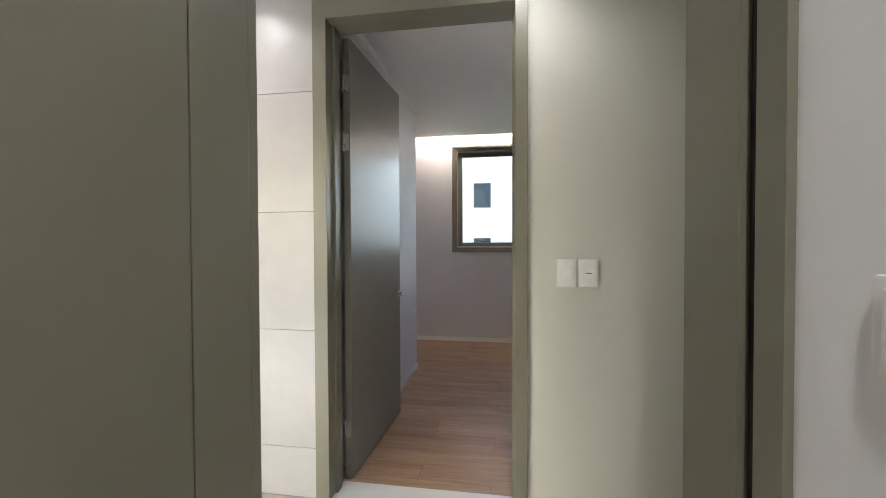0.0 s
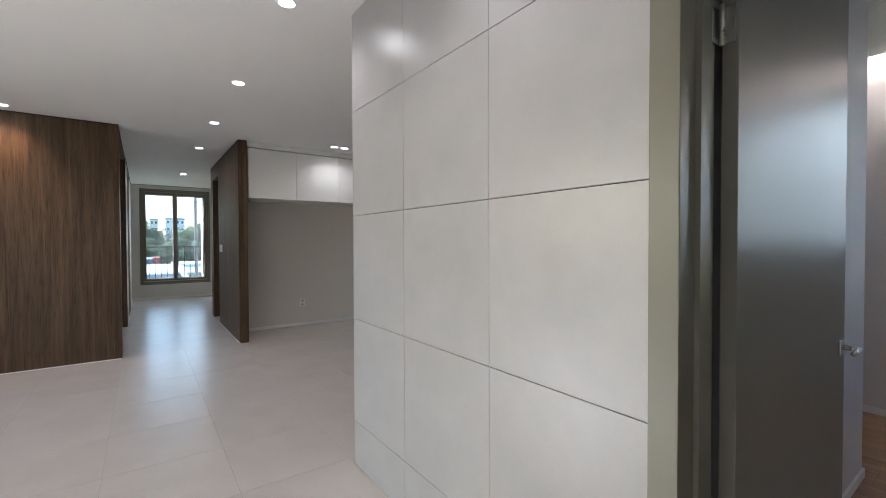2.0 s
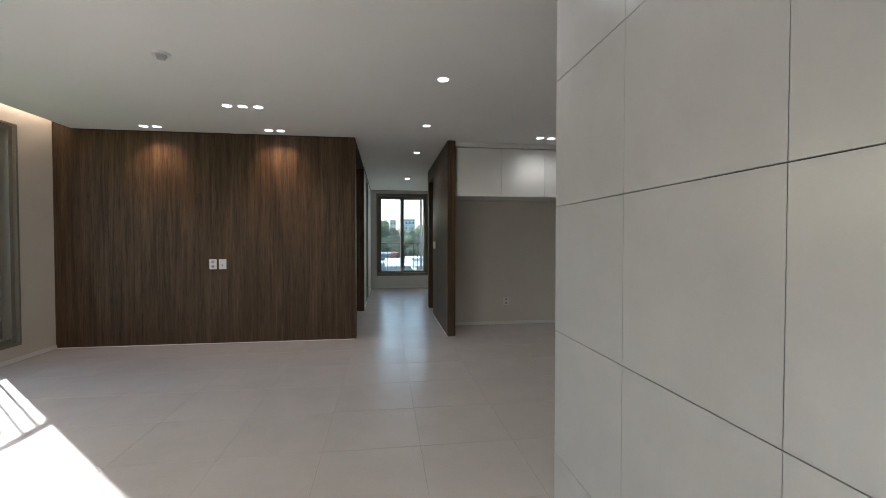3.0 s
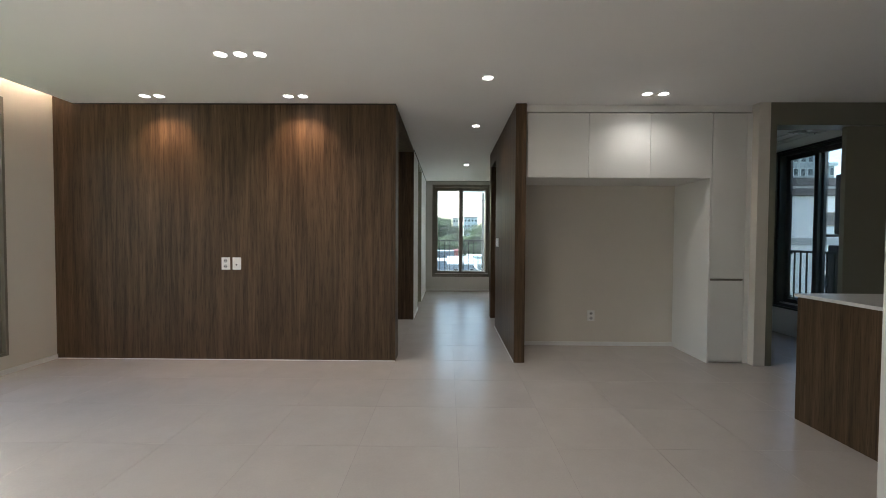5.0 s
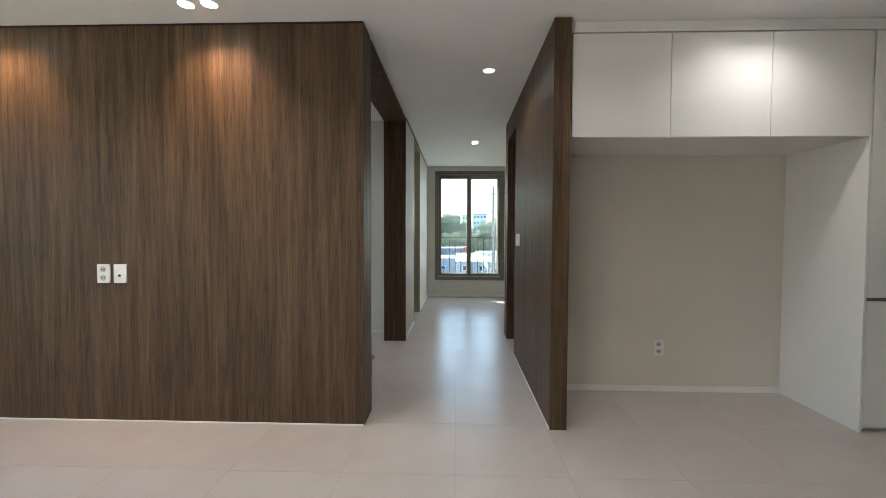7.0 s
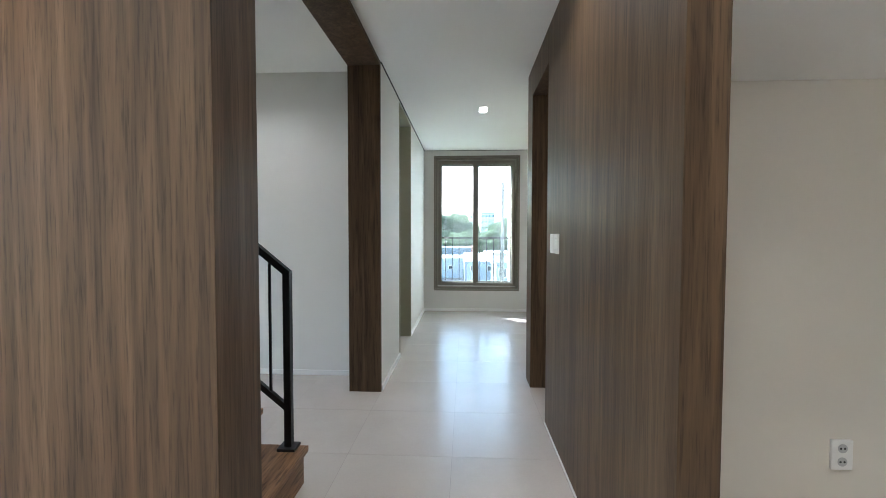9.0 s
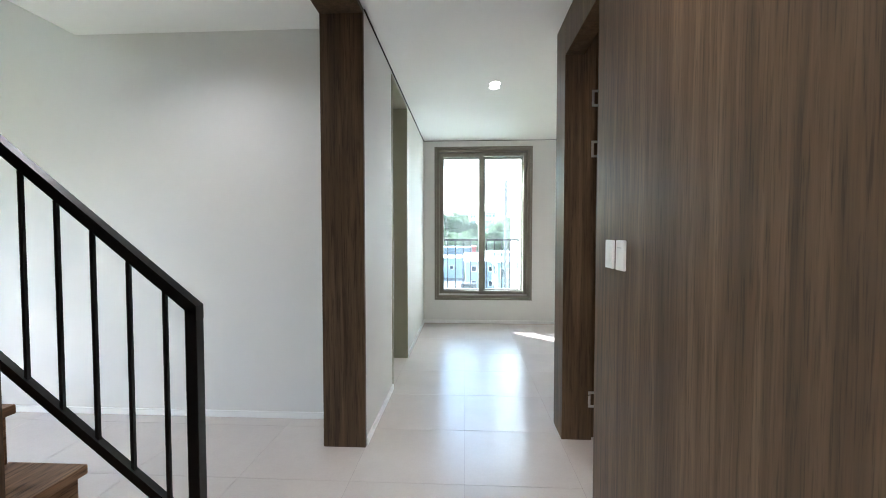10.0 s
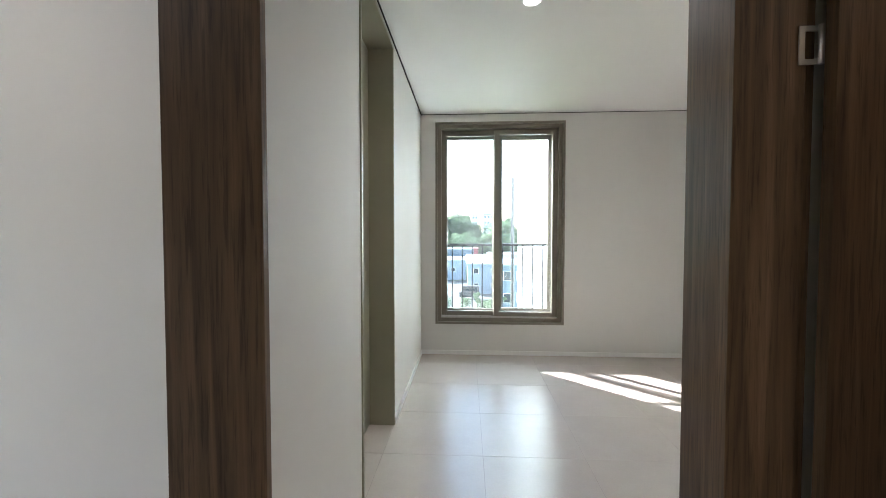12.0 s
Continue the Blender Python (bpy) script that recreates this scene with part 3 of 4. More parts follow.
def sloped(x0, x1, z_at0, thick, wide):
    """A bar along the stair slope, from x0 up to x1."""
    bm = bmesh.new()
    vs = []
    for x in (x0, x1):
        z = z_at0 + (x0 - x) * SL
        for dy, dz in ((-wide, -thick), (wide, -thick), (wide, 0), (-wide, 0)):
            vs.append(bm.verts.new((x, RY + dy, z + dz)))
    for f in ((3, 2, 1, 0), (4, 5, 6, 7), (0, 1, 5, 4), (1, 2, 6, 5), (2, 3, 7, 6), (3, 0, 4, 7)):
        bm.faces.new([vs[q] for q in f])
    bmesh.ops.recalc_face_normals(bm, faces=bm.faces[:])
    return bm


part("handrail", sloped(RX + 0.018, -2.9, 1.08, 0.042, 0.018), M["black"], rail)
part("bottom_rail", sloped(RX - 0.018, -2.9, 0.42, 0.036, 0.012), M["black"], rail)
for k in range(17):
    x = -0.902 - 0.112 * k
    z = (RX - x) * SL
    part("bar", boxes([(x - 0.0055, RY - 0.0055, 0.40 + z, x + 0.0055, RY + 0.0055, 1.045 + z)]), M["black"], rail)


# ---- switches and sockets ----
def plate(name, label, category, place, facing, w=0.085, h=0.125, kind="switch"):
    """A wall plate centred at place, built facing -y and turned."""
    t = new(name)
    t.empty_display_size = 0.05
    tagged(t, label, category)
    part("plate", boxes([(-w / 2, -0.012, -h / 2, w / 2, 0, h / 2)], 0.004), M["plastic"], t)
    if kind == "socket":
        for dz in (0.028, -0.028):
            s = part("socket_well", cyl((0, -0.0125, dz), (0, -0.0135, dz), 0.019, 20), M["plastic_grey"], t)
            part("pin_hole", cyl((-0.008, -0.0136, dz), (-0.008, -0.0142, dz), 0.0045, 8, cyl((0.008, -0.0136, dz), (0.008, -0.0142, dz), 0.0045, 8)), M["dark"], s)
    elif kind == "tv":
        part("jack", cyl((0, -0.0125, -0.012), (0, -0.018, -0.012), 0.0075, 12), M["dark"], t)
    elif kind == "double":
        for dz in (-0.026, 0.0, 0.026):
            part("rocker", boxes([(-w * 0.3, -0.016, dz - 0.0115, w * 0.3, -0.012, dz + 0.0115)], 0.001), M["plastic"], t)
    elif kind == "blank":
        part("indicator", boxes([(-w * 0.25, -0.013, 0.028, w * 0.25, -0.012, 0.031)]), M["plastic_grey"], t)
    else:
        rk = part("rocker", boxes([(-w * 0.33, -0.0175, -h * 0.44, w * 0.33, -0.012, h * 0.27)], 0.002), M["plastic"], t)
        if kind == "card":
            part("slot", boxes([(-0.013, -0.0182, -0.002, 0.013, -0.0175, 0.001)]), M["dark"], rk)
    t.matrix_basis = Matrix.Translation(place) @ Matrix.Rotation(radians({"-y": 0, "-x": -90, "+y": 180, "+x": 90}[facing]), 4, "Z")
    return t


plate("power_socket", "white double power socket on the walnut wall", "socket", (-2.336, 0, 0.994), "-y", kind="socket")
plate("tv_socket", "white aerial socket on the walnut wall", "socket", (-2.223, 0, 0.994), "-y", kind="tv")
plate("power_socket", "white double power socket low in the recess", "socket", (1.63, 0.708, 0.356), "-y", kind="socket")
plate("light_switch", "white rocker light switch on the sage wall", "switch", (0.578, -6.602, 1.158), "-x", kind="switch")
plate("light_switch", "white switch with a dark slot on the sage wall", "switch", (0.578, -6.696, 1.160), "-x", kind="card")
plate("light_switch", "white switch plate with three rockers on walnut panel", "switch", (0.609, 1.506, 1.21), "-x", 0.082, 0.117, kind="double")
plate("light_switch", "white switch plate with a slim indicator on walnut panel", "switch", (0.609, 1.384, 1.21), "-x", 0.082, 0.117, kind="blank")
plate("light_switch", "white switch plate on the entry wall", "switch", (-0.967, -6.70, 1.224), "+y", 0.085, 0.098, kind="double")


# ---- ceiling lamps ----
def spot(place, watts, size=70, color=(1.0, 0.9, 0.78), soft=0.04, tilt=0):
    d = bpy.data.lights.new("downlight_beam", "SPOT")
    d.energy, d.spot_size, d.spot_blend, d.color, d.shadow_soft_size = watts, radians(size), 0.9, color, soft
    o = new("downlight_beam", d)
    o.matrix_basis = Matrix.Translation(place) @ Matrix.Rotation(radians(tilt), 4, "X")


def downlight(x, y, z, label, group, watts=3.8, size=150, color=(1.0, 0.9, 0.78), tilt=0):
    t = thing("downlight", (x, y, z), label, "ceiling lamp", group)
    bm = bmesh.new()
    bmesh.ops.create_cone(bm, cap_ends=False, segments=28, radius1=0.046, radius2=0.052, depth=0.006, matrix=Matrix.Translation((x, y, z - 0.003)))
    bmesh.ops.create_circle(bm, cap_ends=False, segments=28, radius=0.046, matrix=Matrix.Translation((x, y, z - 0.006)))
    bmesh.ops.create_circle(bm, cap_ends=False, segments=28, radius=0.040, matrix=Matrix.Translation((x, y, z - 0.006)))
    part("trim_ring", bm, M["plastic"], t)
    b2 = bmesh.new()
    bmesh.ops.create_cone(b2, cap_ends=True, segments=24, radius1=0.040, radius2=0.040, depth=0.004, matrix=Matrix.Translation((x, y, z - 0.0035)))
    part("lens", b2, M["lamp"], t)
    spot((x, y, z - 0.02), watts, size, color, 0.04, tilt)


for ly in (-6.40, -4.97, -3.53, -2.105, -0.69, 0.826, 3.50, 3.60):
    downlight(0.262, ly, H, "small round white recessed ceiling downlight, lit", "hallway downlights", 1.7 if ly > 3 else 3.8)
for lx in (-1.757, -1.61, -1.462):
    downlight(lx, -1.144, H, "small round white recessed ceiling downlight, lit", "living room downlights")
for lx in (-2.99, -2.85, -1.604, -1.464):
    downlight(lx, -0.226, H, "small round recessed downlight washing the walnut wall", "wall washing downlights", 4.4, 88, (1.0, 0.60, 0.34), 22)
for lx in (1.781, 1.931):
    downlight(lx, -0.302, H, "small round recessed downlight before the cabinets", "cabinet downlights", 2.2)
downlight(-1.75, -6.42, H, "small round recessed downlight in the entry", "entry downlights", 15.5)
downlight(1.45, 1.75, H, "small round recessed downlight in the bathroom, warm and lit", "bathroom downlights", 2.2, 150, (1.0, 0.72, 0.48))
downlight(-1.60, 1.85, 2.68, "small round recessed downlight over the stairs", "stair downlights")

tagged(new("cove_strip", mesh_of("cove_strip", boxes([(-3.83, -5.69, 2.681, -3.81, -0.01, 2.692)]), M["cove_glow"])), "warm light strip hidden in the ceiling cove", "light strip")
tagged(new("cove_strip", mesh_of("cove_strip", boxes([(3.87, -8.2, 2.70, 3.885, -5.13, 2.71)]), M["cove_bed"])), "warm light strip hidden in the bedroom cove", "light strip")

smoke = thing("smoke_detector", (-1.79, -2.3, H), "round white smoke detector on the ceiling", "smoke detector")
part("base", cyl((-1.79, -2.3, H - 0.014), (-1.79, -2.3, H), 0.058, 28, None, 0.062), M["plastic"], smoke, smooth=False)
part("sensor_cap", cyl((-1.79, -2.3, H - 0.038), (-1.79, -2.3, H - 0.014), 0.028, 24, None, 0.038), M["plastic_grey"], smoke)

ac = thing("ceiling_air_conditioner", (3.42, -7.0, H), "white one-way ceiling air conditioner with an open flap", "air conditioner")
part("panel", boxes([(3.20, -7.75, H - 0.02, 3.62, -6.58, H)], 0.006), M["plastic"], ac)
part("outlet", boxes([(3.52, -7.65, H - 0.024, 3.60, -6.66, H - 0.0205)]), M["dark"], ac)
part("flap", boxes([(3.50, -7.65, H - 0.05, 3.512, -6.66, H - 0.02)], 0.003), M["plastic"], ac)

# ---- outside ----
M["asphalt"] = plain_mat("asphalt", (0.09, 0.09, 0.09), 0.9, 0, 0.2)
M["grass"] = plain_mat("grass", (0.10, 0.14, 0.035), 0.95, 0, 0.4)
M["facade"] = paint_mat("white_facade", (0.74, 0.75, 0.76), 0.7, 60, 0.1, 0.03)
M["facade_grey"] = paint_mat("grey_facade", (0.36, 0.37, 0.38), 0.7, 60, 0.1, 0.05)
M["blue_metal"] = paint_mat("blue_metal_cladding", (0.17, 0.21, 0.26), 0.5, 20, 0.1, 0.08)
M["pale_metal"] = paint_mat("pale_blue_metal_cladding", (0.28, 0.33, 0.39), 0.5, 20, 0.1, 0.06)
M["slate_metal"] = paint_mat("slate_metal_cladding", (0.12, 0.14, 0.18), 0.5, 20, 0.1, 0.08)
# Cream tone puts sunlight on the slim block's side into its colour.
M["cream"] = paint_mat("cream_sunlit_side", (0.70, 0.66, 0.58), 0.7, 60, 0.1, 0.03)
M["roof_grey"] = paint_mat("grey_metal_roof", (0.33, 0.35, 0.37), 0.6, 20, 0.1, 0.1)
M["red_metal"] = paint_mat("red_metal_roof", (0.30, 0.06, 0.05), 0.6, 20, 0.1, 0.1)
M["bark"] = plain_mat("bark", (0.09, 0.06, 0.04), 0.9, 0, 0.3)
M["unit_grey"] = plain_mat("dark_grey_enamel", (0.045, 0.042, 0.046), 0.5)
GZ = -8.0
gm = bmesh.new()
bmesh.ops.create_grid(gm, x_segments=4, y_segments=4, size=1500, matrix=Matrix.Translation((0, 0, GZ)))
structure("ground", gm, M["grass"], "flat ground with rough green grass", "ground")
structure("road", boxes([(-60, 21, GZ, 60, 27, GZ + 0.03), (-14, 55, GZ, 4, 86, GZ + 0.03)]), M["asphalt"], "asphalt road and yard in front of the workshops", "road")


def building(name, x0, y0, x1, y1, h, wall, roof, label, storeys, cols_x, cols_y, ww=1.2, wh=1.3, parapet=0.5):
    b = thing(name, ((x0 + x1) / 2, (y0 + y1) / 2, GZ), label, "building")
    part("wall", boxes([(x0, y0, GZ, x1, y1, GZ + h)]), wall, b)
    part("roof", boxes([(x0 - 0.25, y0 - 0.25, GZ + h, x1 + 0.25, y1 + 0.25, GZ + h + parapet)], 0.03), roof, b)
    sh = h / storeys
    for s in range(storeys):
        zc = GZ + sh * (s + 0.55)
        spots = [((x0 + (x1 - x0) * (k + 0.5) / cols_x, y), "x") for k in range(cols_x) for y in (y0, y1)]
        spots += [((x, y0 + (y1 - y0) * (k + 0.5) / cols_y), "y") for k in range(cols_y) for x in (x0, x1)]
        for (wx, wy), ax in spots:
            a, c = (ww / 2, 0.06) if ax == "x" else (0.06, ww / 2)
            w = part("window", boxes([(wx - a - 0.02, wy - c + 0.02 * (ax == "y"), zc - wh / 2, wx + a + 0.02, wy + c, zc + wh / 2)]), M["plastic"], b)
            a, c = (ww / 2 - 0.06, 0.085) if ax == "x" else (0.105, ww / 2 - 0.06)
            part("pane", boxes([(wx - a, wy - c, zc - wh / 2 + 0.06, wx + a, wy + c, zc + wh / 2 - 0.06)]), M["glass_dark"], w)
    return b


# Height above the lower floors is added to shade the house facing the bedroom.
building("white_building", 2.25, 8.6, 9.6, 20.7, 24, M["facade"], M["facade"], "plain white rendered neighbouring house", 7, 3, 0)
pole = thing("utility_pole", (2.05, 21.2, GZ), "grey concrete utility pole with a short crossarm", "utility pole")
part("shaft", cyl((2.05, 21.2, GZ), (2.05, 21.2, 4.0), 0.11, 12, None, 0.07), M["asphalt"], pole)
part("crossarm", boxes([(1.9, 21.1, 3.5, 2.2, 21.16, 3.56), (1.95, 21.1, 3.0, 2.15, 21.16, 3.06)], 0.005), M["asphalt"], pole)
building("workshop", -16, 87, -0.3, 100, 4.0, M["pale_metal"], M["roof_grey"], "low pale blue metal-clad warehouse with a grey roof", 1, 3, 3, 0.9, 0.8, 0.2)
building("workshop", 0.0, 67, 5.4, 96, 4.7, M["pale_metal"], M["facade"], "long pale blue workshop with a flat white roof", 2, 2, 5, 0.8, 0.9, 0.2)
building("workshop", 4.1, 53, 12, 65, 5.5, M["blue_metal"], M["roof_grey"], "dark blue metal workshop with white-framed windows", 2, 5, 6, 1.0, 1.2, 0.2)
building("workshop", -24, 121, 1.8, 133, 5.0, M["slate_metal"], M["roof_grey"], "long low slate-coloured workshop", 1, 9, 3, 1.2, 1.0, 0.3)
building("workshop", 1.9, 120.5, 3.0, 133, 5.3, M["red_metal"], M["red_metal"], "narrow red metal-clad annexe", 1, 1, 2, 0.5, 1.0, 0.2)
building("workshop", 5.6, 105, 20, 118, 4.2, M["facade"], M["facade"], "low white warehouse with a white roof", 1, 6, 3, 1.2, 1.0, 0.3)
building("apartment_building", 7.6, 200, 14.2, 214, 18.8, M["facade"], M["facade_grey"], "white seven-storey block behind the trees", 7, 4, 4, 0.8, 1.1, 0.6)
building("apartment_building", 2.2, 198, 4.9, 208, 18.4, M["cream"], M["facade_grey"], "slim seven-storey block behind the trees, cream for its sunlit side", 7, 2, 4, 0.7, 1.1, 0.5)
van = thing("parked_van", (0.2, 62, GZ), "dark grey van parked on the yard by the workshop", "van")
part("body", boxes([(-1.2, 61.1, GZ + 0.35, 1.7, 62.8, GZ + 1.15), (-0.7, 61.18, GZ + 1.15, 1.65, 62.72, GZ + 1.95)], 0.12), M["unit_grey"], van)
part("window", boxes([(-0.3, 61.165, GZ + 1.25, 1.3, 61.2, GZ + 1.75)]), M["glass_dark"], van)
for wx in (-0.65, 1.15):
    for wy in (61.06, 62.66):
        part("wheel", cyl((wx, wy, GZ + 0.33), (wx, wy + 0.18, GZ + 0.33), 0.33, 14), M["dark"], van)
facing = thing("house", (30, -4, GZ), "white rendered apartment house facing the bedroom", "building")
part("wall", boxes([(24, -24, GZ, 36, 14, 9.5)]), M["facade"], facing)
part("roof", boxes([(23.8, -24.2, 9.5, 36.2, 14.2, 10.2)], 0.03), M["facade"], facing)
for wy, wide in ((6.4, 0.8), (2.2, 0.4), (-1.2, 0.8), (-4.62, 1.05), (-7.43, 0.34), (-11.2, 0.8), (-15.0, 0.5)):
    for k in range(-3, 2):
        z = 3.3 + 3.3 * k
        w = part("window", boxes([(23.97, wy - wide / 2, z, 24.05, wy + wide / 2, z + 1.5)], 0.01), M["bronze"], facing)
        part("pane", boxes([(23.955, wy - wide / 2 + 0.05, z + 0.05, 24.0, wy + wide / 2 - 0.05, z + 1.45)]), M["glass_dark"], w)
part("drainpipe", cyl((23.9, -8.3, GZ), (23.9, -8.3, 9.5), 0.05, 10), M["facade_grey"], facing)
building("house", -46, -20, -34, 4, 8.4, M["facade_grey"], M["roof_grey"], "grey low house seen past the balcony", 3, 4, 8, 1.2, 1.3, 0.5)
building("house", -40, 15, -17, 33, 9.6, M["facade_grey"], M["roof_grey"], "grey low house with dark windows", 3, 4, 6, 1.2, 1.4, 0.5)
building("house", -80, -20, -66, 30, 9.6, M["facade"], M["roof_grey"], "pale distant row of low houses", 3, 4, 12, 1.2, 1.3, 0.5)
neighbour = thing("house", (24, 24, GZ), "white house with a dark parapet beyond the utility window", "building")
part("wall", boxes([(13.5, 15.5, GZ, 34, 33, 3.3)]), M["facade"], neighbour)
part("parapet", boxes([(13.3, 15.3, 3.3, 34.2, 33.2, 3.62)], 0.02), M["unit_grey"], neighbour, "dark metal parapet band")
part("parapet", boxes([(13.38, 15.38, 3.62, 34.1, 33.1, 3.74)]), M["facade_grey"], neighbour)
part("parapet", boxes([(13.3, 15.3, 3.74, 34.2, 33.2, 4.12)], 0.02), M["unit_grey"], neighbour, "dark metal parapet band")
for k in range(4):
    z = 1.0 - 2.9 * k
    part("ledge", boxes([(13.45, 15.42, z, 34.05, 15.5, z + 0.34)], 0.01), M["facade_grey"], neighbour)
    for wx in (14.6, 17.3, 20.4, 23.5, 26.6, 29.7):
        w = part("window", boxes([(wx, 15.44, z + 0.9, wx + 0.85, 15.56, z + 1.54)], 0.01), M["bronze"], neighbour)
        part("pane", boxes([(wx + 0.05, 15.43, z + 0.95, wx + 0.41, 15.5, z + 1.49)]), M["glass_dark"], w)
        part("pane", boxes([(wx + 0.45, 15.43, z + 0.95, wx + 0.80, 15.5, z + 1.49)]), M["glass_dark"], w)
building("apartment_tower", 46, 58, 55.4, 70, 24, M["facade_grey"], M["facade"], "tall grey apartment tower in the distance", 12, 9, 6, 0.75, 1.1, 0.5)
building("apartment_tower", 55.6, 59, 57.2, 70, 20.2, M["facade_grey"], M["facade"], "lower wing of the grey tower in the distance", 11, 2, 6, 0.6, 1.1, 0.5)


def outdoor_unit(y1, z0, z1):
    """A condenser box on a steel frame fixed to the outer wall."""
    y0 = y1 - 0.86
    u = thing("outdoor_unit", (5.08, y0 + 0.43, z0), "dark grey outdoor air conditioner unit on a steel frame", "air conditioner", "stacked outdoor units")
    part("casing", boxes([(4.93, y0, z0, 5.24, y1, z1)], 0.03), M["unit_grey"], u)
    part("grille", cyl((4.925, y0 + 0.3, (z0 + z1) / 2), (4.935, y0 + 0.3, (z0 + z1) / 2), 0.25, 28), M["dark"], u)
    part("frame", boxes([(4.66, y0 + 0.04, z0 - 0.04, 5.26, y0 + 0.08, z0), (4.66, y1 - 0.08, z0 - 0.04, 5.26, y1 - 0.04, z0)], 0.003), M["black"], u)
    for k in range(3):
        part("valve", cyl((4.99 + 0.05 * k, y1 - 0.01, z0 + 0.1), (4.99 + 0.05 * k, y1 + 0.03, z0 + 0.1), 0.014, 10), M["dark"], u)


outdoor_unit(1.24, 1.34, 2.11)
outdoor_unit(1.32, 0.53, 1.20)
rack = thing("drying_rack", (3.9, 0.7, 2.46), "slim steel laundry drying rack under the utility ceiling", "drying rack")
for rx in (3.76, 4.06):
    part("rod", cyl((rx, 0.35, 2.46), (rx, 1.1, 2.46), 0.008, 10), M["steel"], rack)
for ry in (0.5, 0.95):
    part("bracket", boxes([(3.73, ry, 2.455, 4.09, ry + 0.03, 2.47), (3.89, ry, 2.47, 3.93, ry + 0.03, H)], 0.002), M["steel"], rack)


def leaf_mat():
    m, n, l, b = node_mat("leaves", 0.7)
    g = n.new("ShaderNodeNewGeometry")
    tl, mx = n.new("ShaderNodeBsdfTranslucent"), n.new("ShaderNodeMixShader")
    tl.inputs["Color"].default_value = (0.16, 0.21, 0.12, 1)
    mx.inputs[0].default_value = 0.45
    l.new(b.outputs[0], mx.inputs[1])
    l.new(tl.outputs[0], mx.inputs[2])
    l.new(mx.outputs[0], n["Material Output"].inputs["Surface"])
    l.new(ramp(n, l, g.outputs["Random Per Island"], [(0.0, (0.06, 0.10, 0.045)), (0.5, (0.10, 0.145, 0.075)), (1.0, (0.15, 0.20, 0.11))]), b.inputs["Base Color"])
    return m


M["leaves"] = leaf_mat()


def tree_meshes(seed, h, spread, leaves):
    rng = random.Random(seed)
    bm = cyl((0, 0, 0), (0, 0, h * 0.6), 0.16, 9, None, 0.07)
    clumps = []
    for k in range(11):
        a, r = rng.uniform(0, 6.28), rng.uniform(0.2, 1) * spread
        tip = Vector((math.cos(a) * r, math.sin(a) * r, h * rng.uniform(0.42, 0.95)))
        cyl((0, 0, h * rng.uniform(0.25, 0.5)), tip, 0.05, 6, bm, 0.015)
        clumps.append((tip, spread * rng.uniform(0.35, 0.62)))
    vs, fs = [], []
    for k in range(leaves):
        c, r = clumps[rng.randrange(len(clumps))]
        d = Vector((rng.gauss(0, 1), rng.gauss(0, 1), rng.gauss(0, 0.8))).normalized() * r * rng.uniform(0.55, 1.05)
        p = c + d
        u = Vector((rng.gauss(0, 1), rng.gauss(0, 1), rng.gauss(0, 1))).normalized() * rng.uniform(0.07, 0.17)
        w = u.orthogonal().normalized() * rng.uniform(0.05, 0.11)
        i = len(vs)
        vs += [p - u, p - w, p + u, p + w]
        fs.append((i, i + 1, i + 2, i + 3))
    me = bpy.data.meshes.new("crown")
    me.from_pydata(vs, [], fs)
    me.materials.append(M["leaves"])
    return mesh_of("trunk", bm, M["bark"]), me


def tree(meshes, x, y, s, rot, label):
    t = new("tree")
    tagged(t, label, "tree", "trees beyond the workshops")
    for nm, me in zip(("trunk", "crown"), meshes):
        o = new(nm, me)
        o.parent = t
    t.matrix_basis = Matrix.Translation((x, y, GZ)) @ Matrix.Rotation(rot, 4, "Z") @ Matrix.Diagonal((s, s, s, 1))
    return t


kinds = [tree_meshes(3, 7.5, 2.6, 5200), tree_meshes(8, 9.0, 2.2, 5200), tree_meshes(15, 6.5, 2.9, 5200)]
rng = random.Random(4)
for k in range(56):
    y = 138 + (k % 3) * 6 + rng.uniform(-3, 3)
    x = -18 + k * 0.75 + rng.uniform(-1.5, 1.5)
    tree(kinds[k % 3], x, y, rng.uniform(0.85, 1.2), rng.uniform(0, 6), "leafy green tree beyond the workshops")
for k in range(22):
    tree(kinds[k % 3], -19 + k * 1.0 + rng.uniform(-0.6, 0.6), 168 + rng.uniform(-5, 5), rng.uniform(1.75, 2.05), rng.uniform(0, 6), "tall leafy tree in the wood behind")
for k in range(4):
    tree(kinds[k % 3], 15.2 + k * 1.1, 192 + rng.uniform(-3, 3), rng.uniform(1.8, 2.1), rng.uniform(0, 6), "tall leafy tree beside the white block")
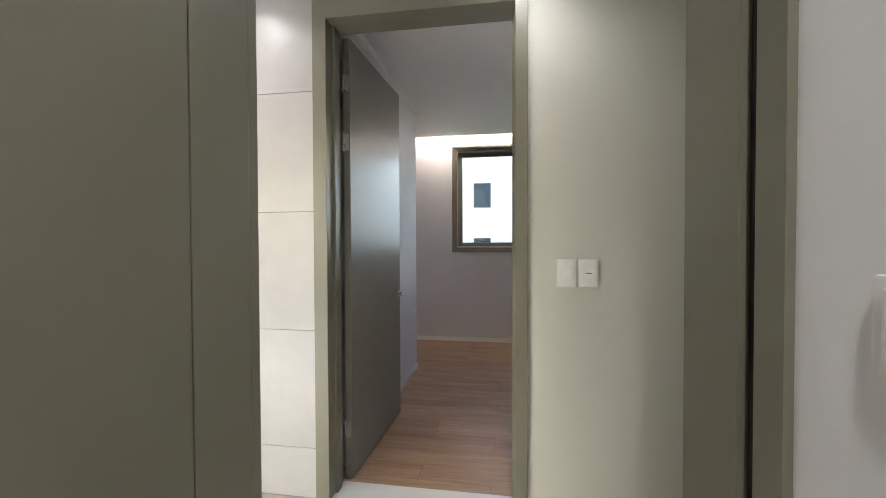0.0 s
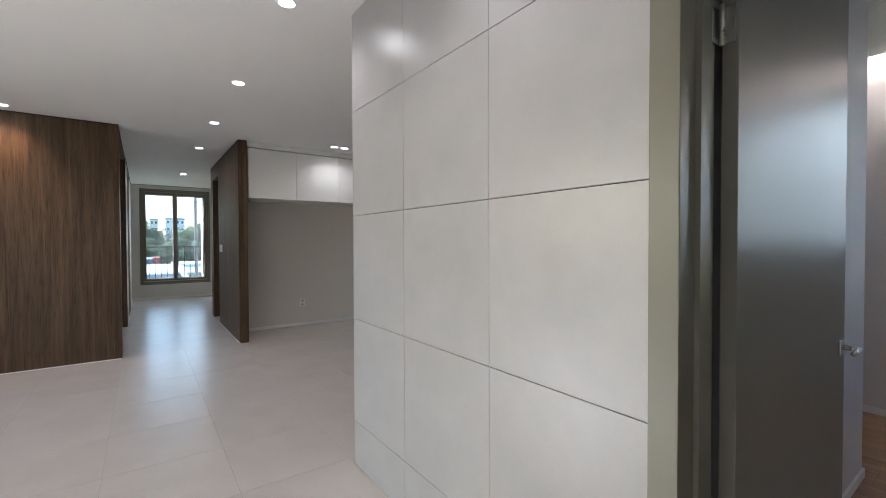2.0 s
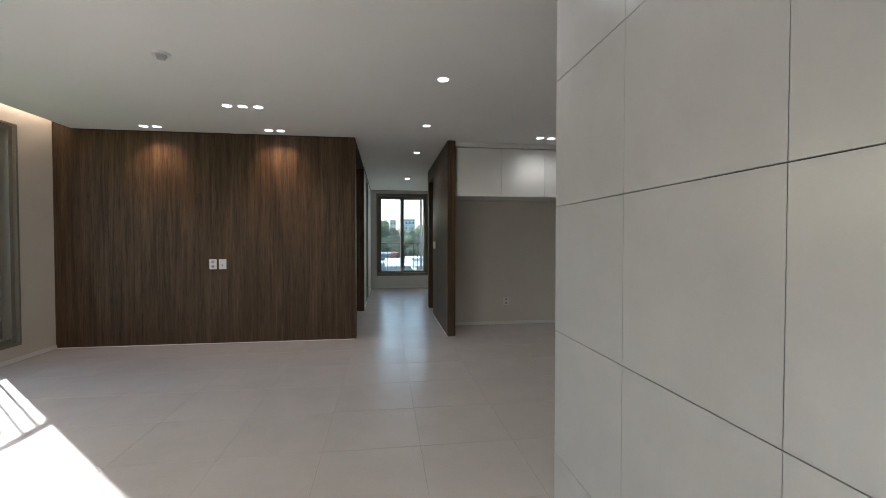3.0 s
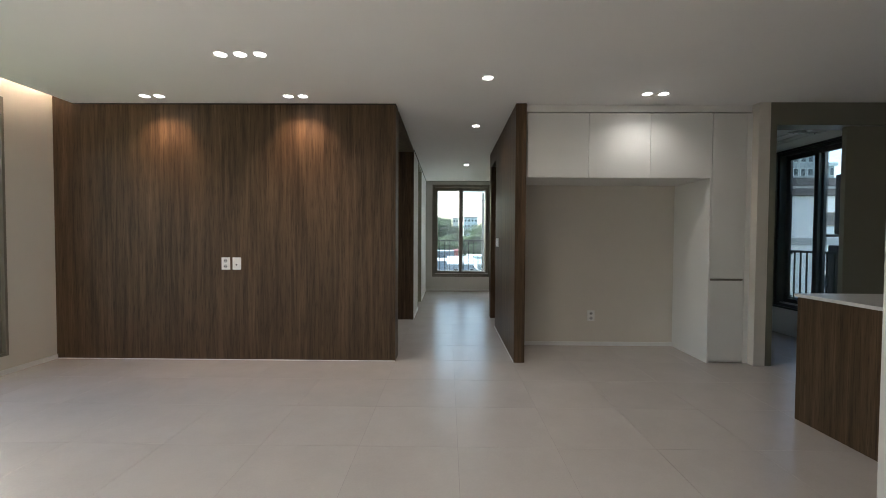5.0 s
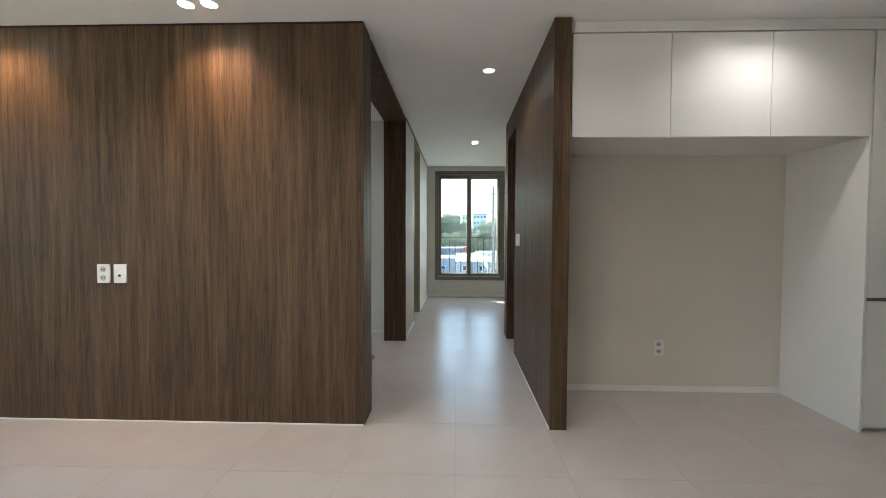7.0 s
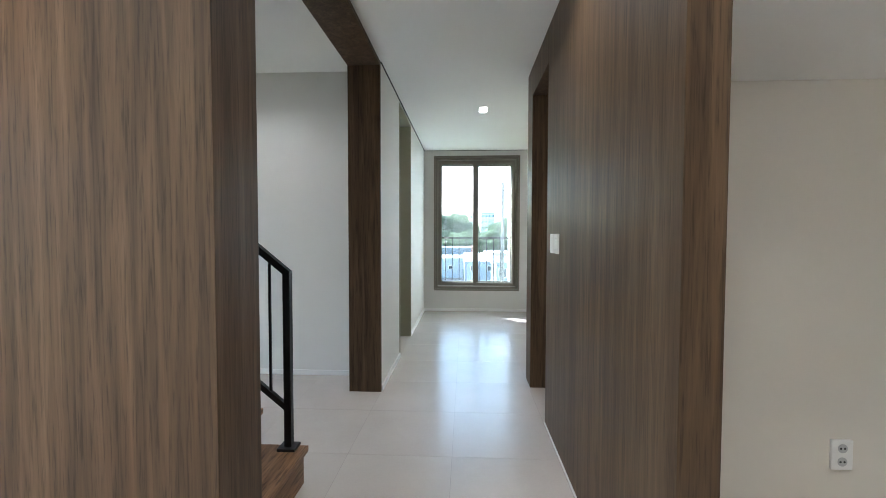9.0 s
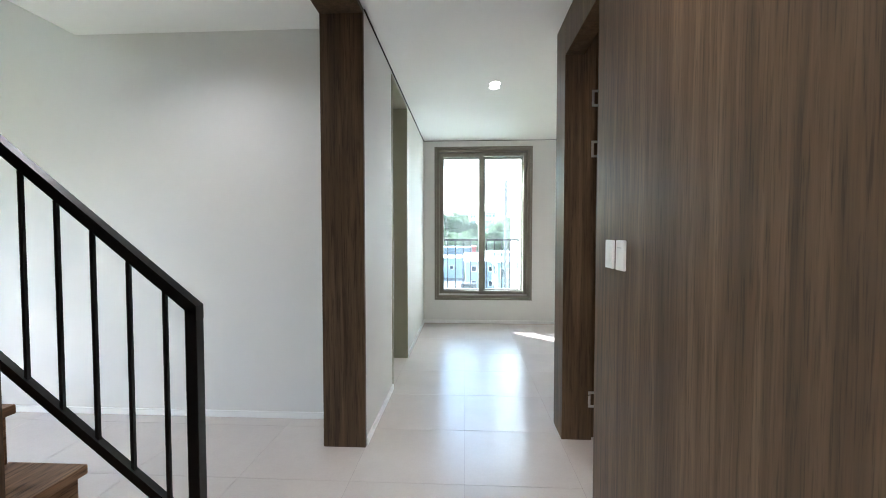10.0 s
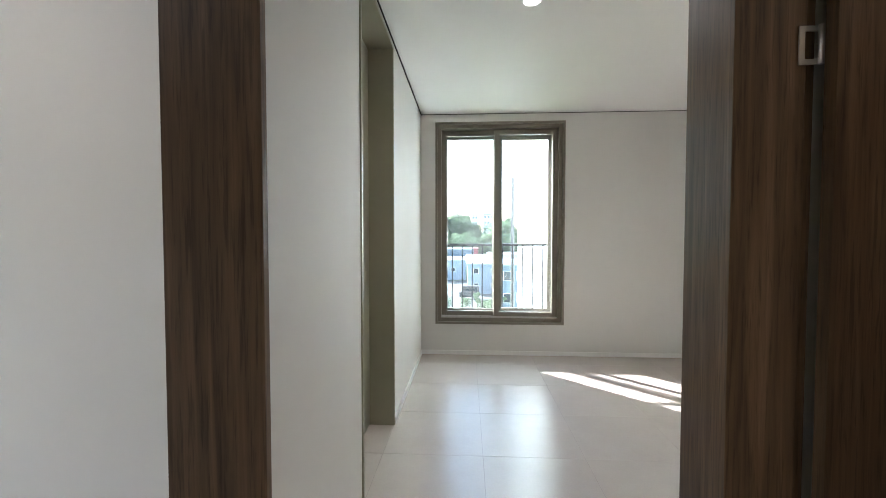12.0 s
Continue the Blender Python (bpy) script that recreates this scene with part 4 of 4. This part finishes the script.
for k in range(14):
    tree(kinds[k % 3], -9 + k * 1.0 + rng.uniform(-0.5, 0.5), 49.5 + rng.uniform(-1.5, 1.5), rng.uniform(0.12, 0.3), rng.uniform(0, 6), "small bushy green shrub by the yard")

# ---- pieces: wall tiles, floor tiles, planks ----
cols = (-3.612, -4.197, -4.797, -5.388)
rows_z = (0.0, 0.255, 0.855, 1.455, 2.055, H)
for c in range(3):
    for r in range(5):
        y1, y0, z0, z1 = cols[c], cols[c + 1], rows_z[r], rows_z[r + 1]
        cx, cy, cz = 0.610, (y0 + y1) / 2, (z0 + z1) / 2
        o = new("tile", mesh_of("tile", boxes([(-0.005, y0 - cy + 0.001, z0 - cz + 0.0016, 0.0045, y1 - cy - 0.001, z1 - cz - 0.0016)], 0.0006), M["wall_tile"]))
        o.location = (cx, cy, cz)
        o.parent = wall_tiled

tile_mesh = mesh_of("tile", boxes([(-0.299, -0.299, -0.009, 0.299, 0.299, 0.0)], 0.0004), M["floor_tile"])
far_tiles = []
for i in range(-7, 8):
    for j in range(-13, 10):
        x, y = 0.6 * i + 0.3, 0.05 + 0.6 * j + 0.3
        if x > 0.7 and y < -4.9:
            continue
        if x > 3.3 or (x < -2 and y < -5.9):
            far_tiles.append((x - 0.2985, y - 0.2985, -0.009, x + 0.2985, y + 0.2985, 0.0))
            continue
        o = new("tile", tile_mesh)
        o.location = (x, y, 0)
        o.parent = floor
far = part("far_tiles", boxes(far_tiles), M["floor_tile"], floor)
tagged(far, kind="stuff")
plank_kinds = {}
for i in range(-1, 17):
    for j in range(-1, 3):
        y = -8.25 + 0.6 + 1.2 * j + 0.4 * (i % 3)
        y0, y1 = max(y - 0.5995, -8.25), min(y + 0.5995, -4.99)
        if y1 - y0 < 0.1:
            continue
        half = round((y1 - y0) / 2, 4)
        if half not in plank_kinds:
            plank_kinds[half] = mesh_of("plank", boxes([(-0.0945, -half, -0.009, 0.0945, half, 0.0)], 0.0012), M["oak_floor"])
        o = new("plank", plank_kinds[half])
        o.location = (0.845 + 0.19 * i + 0.1, (y0 + y1) / 2, 0)
        o.parent = floor_bed
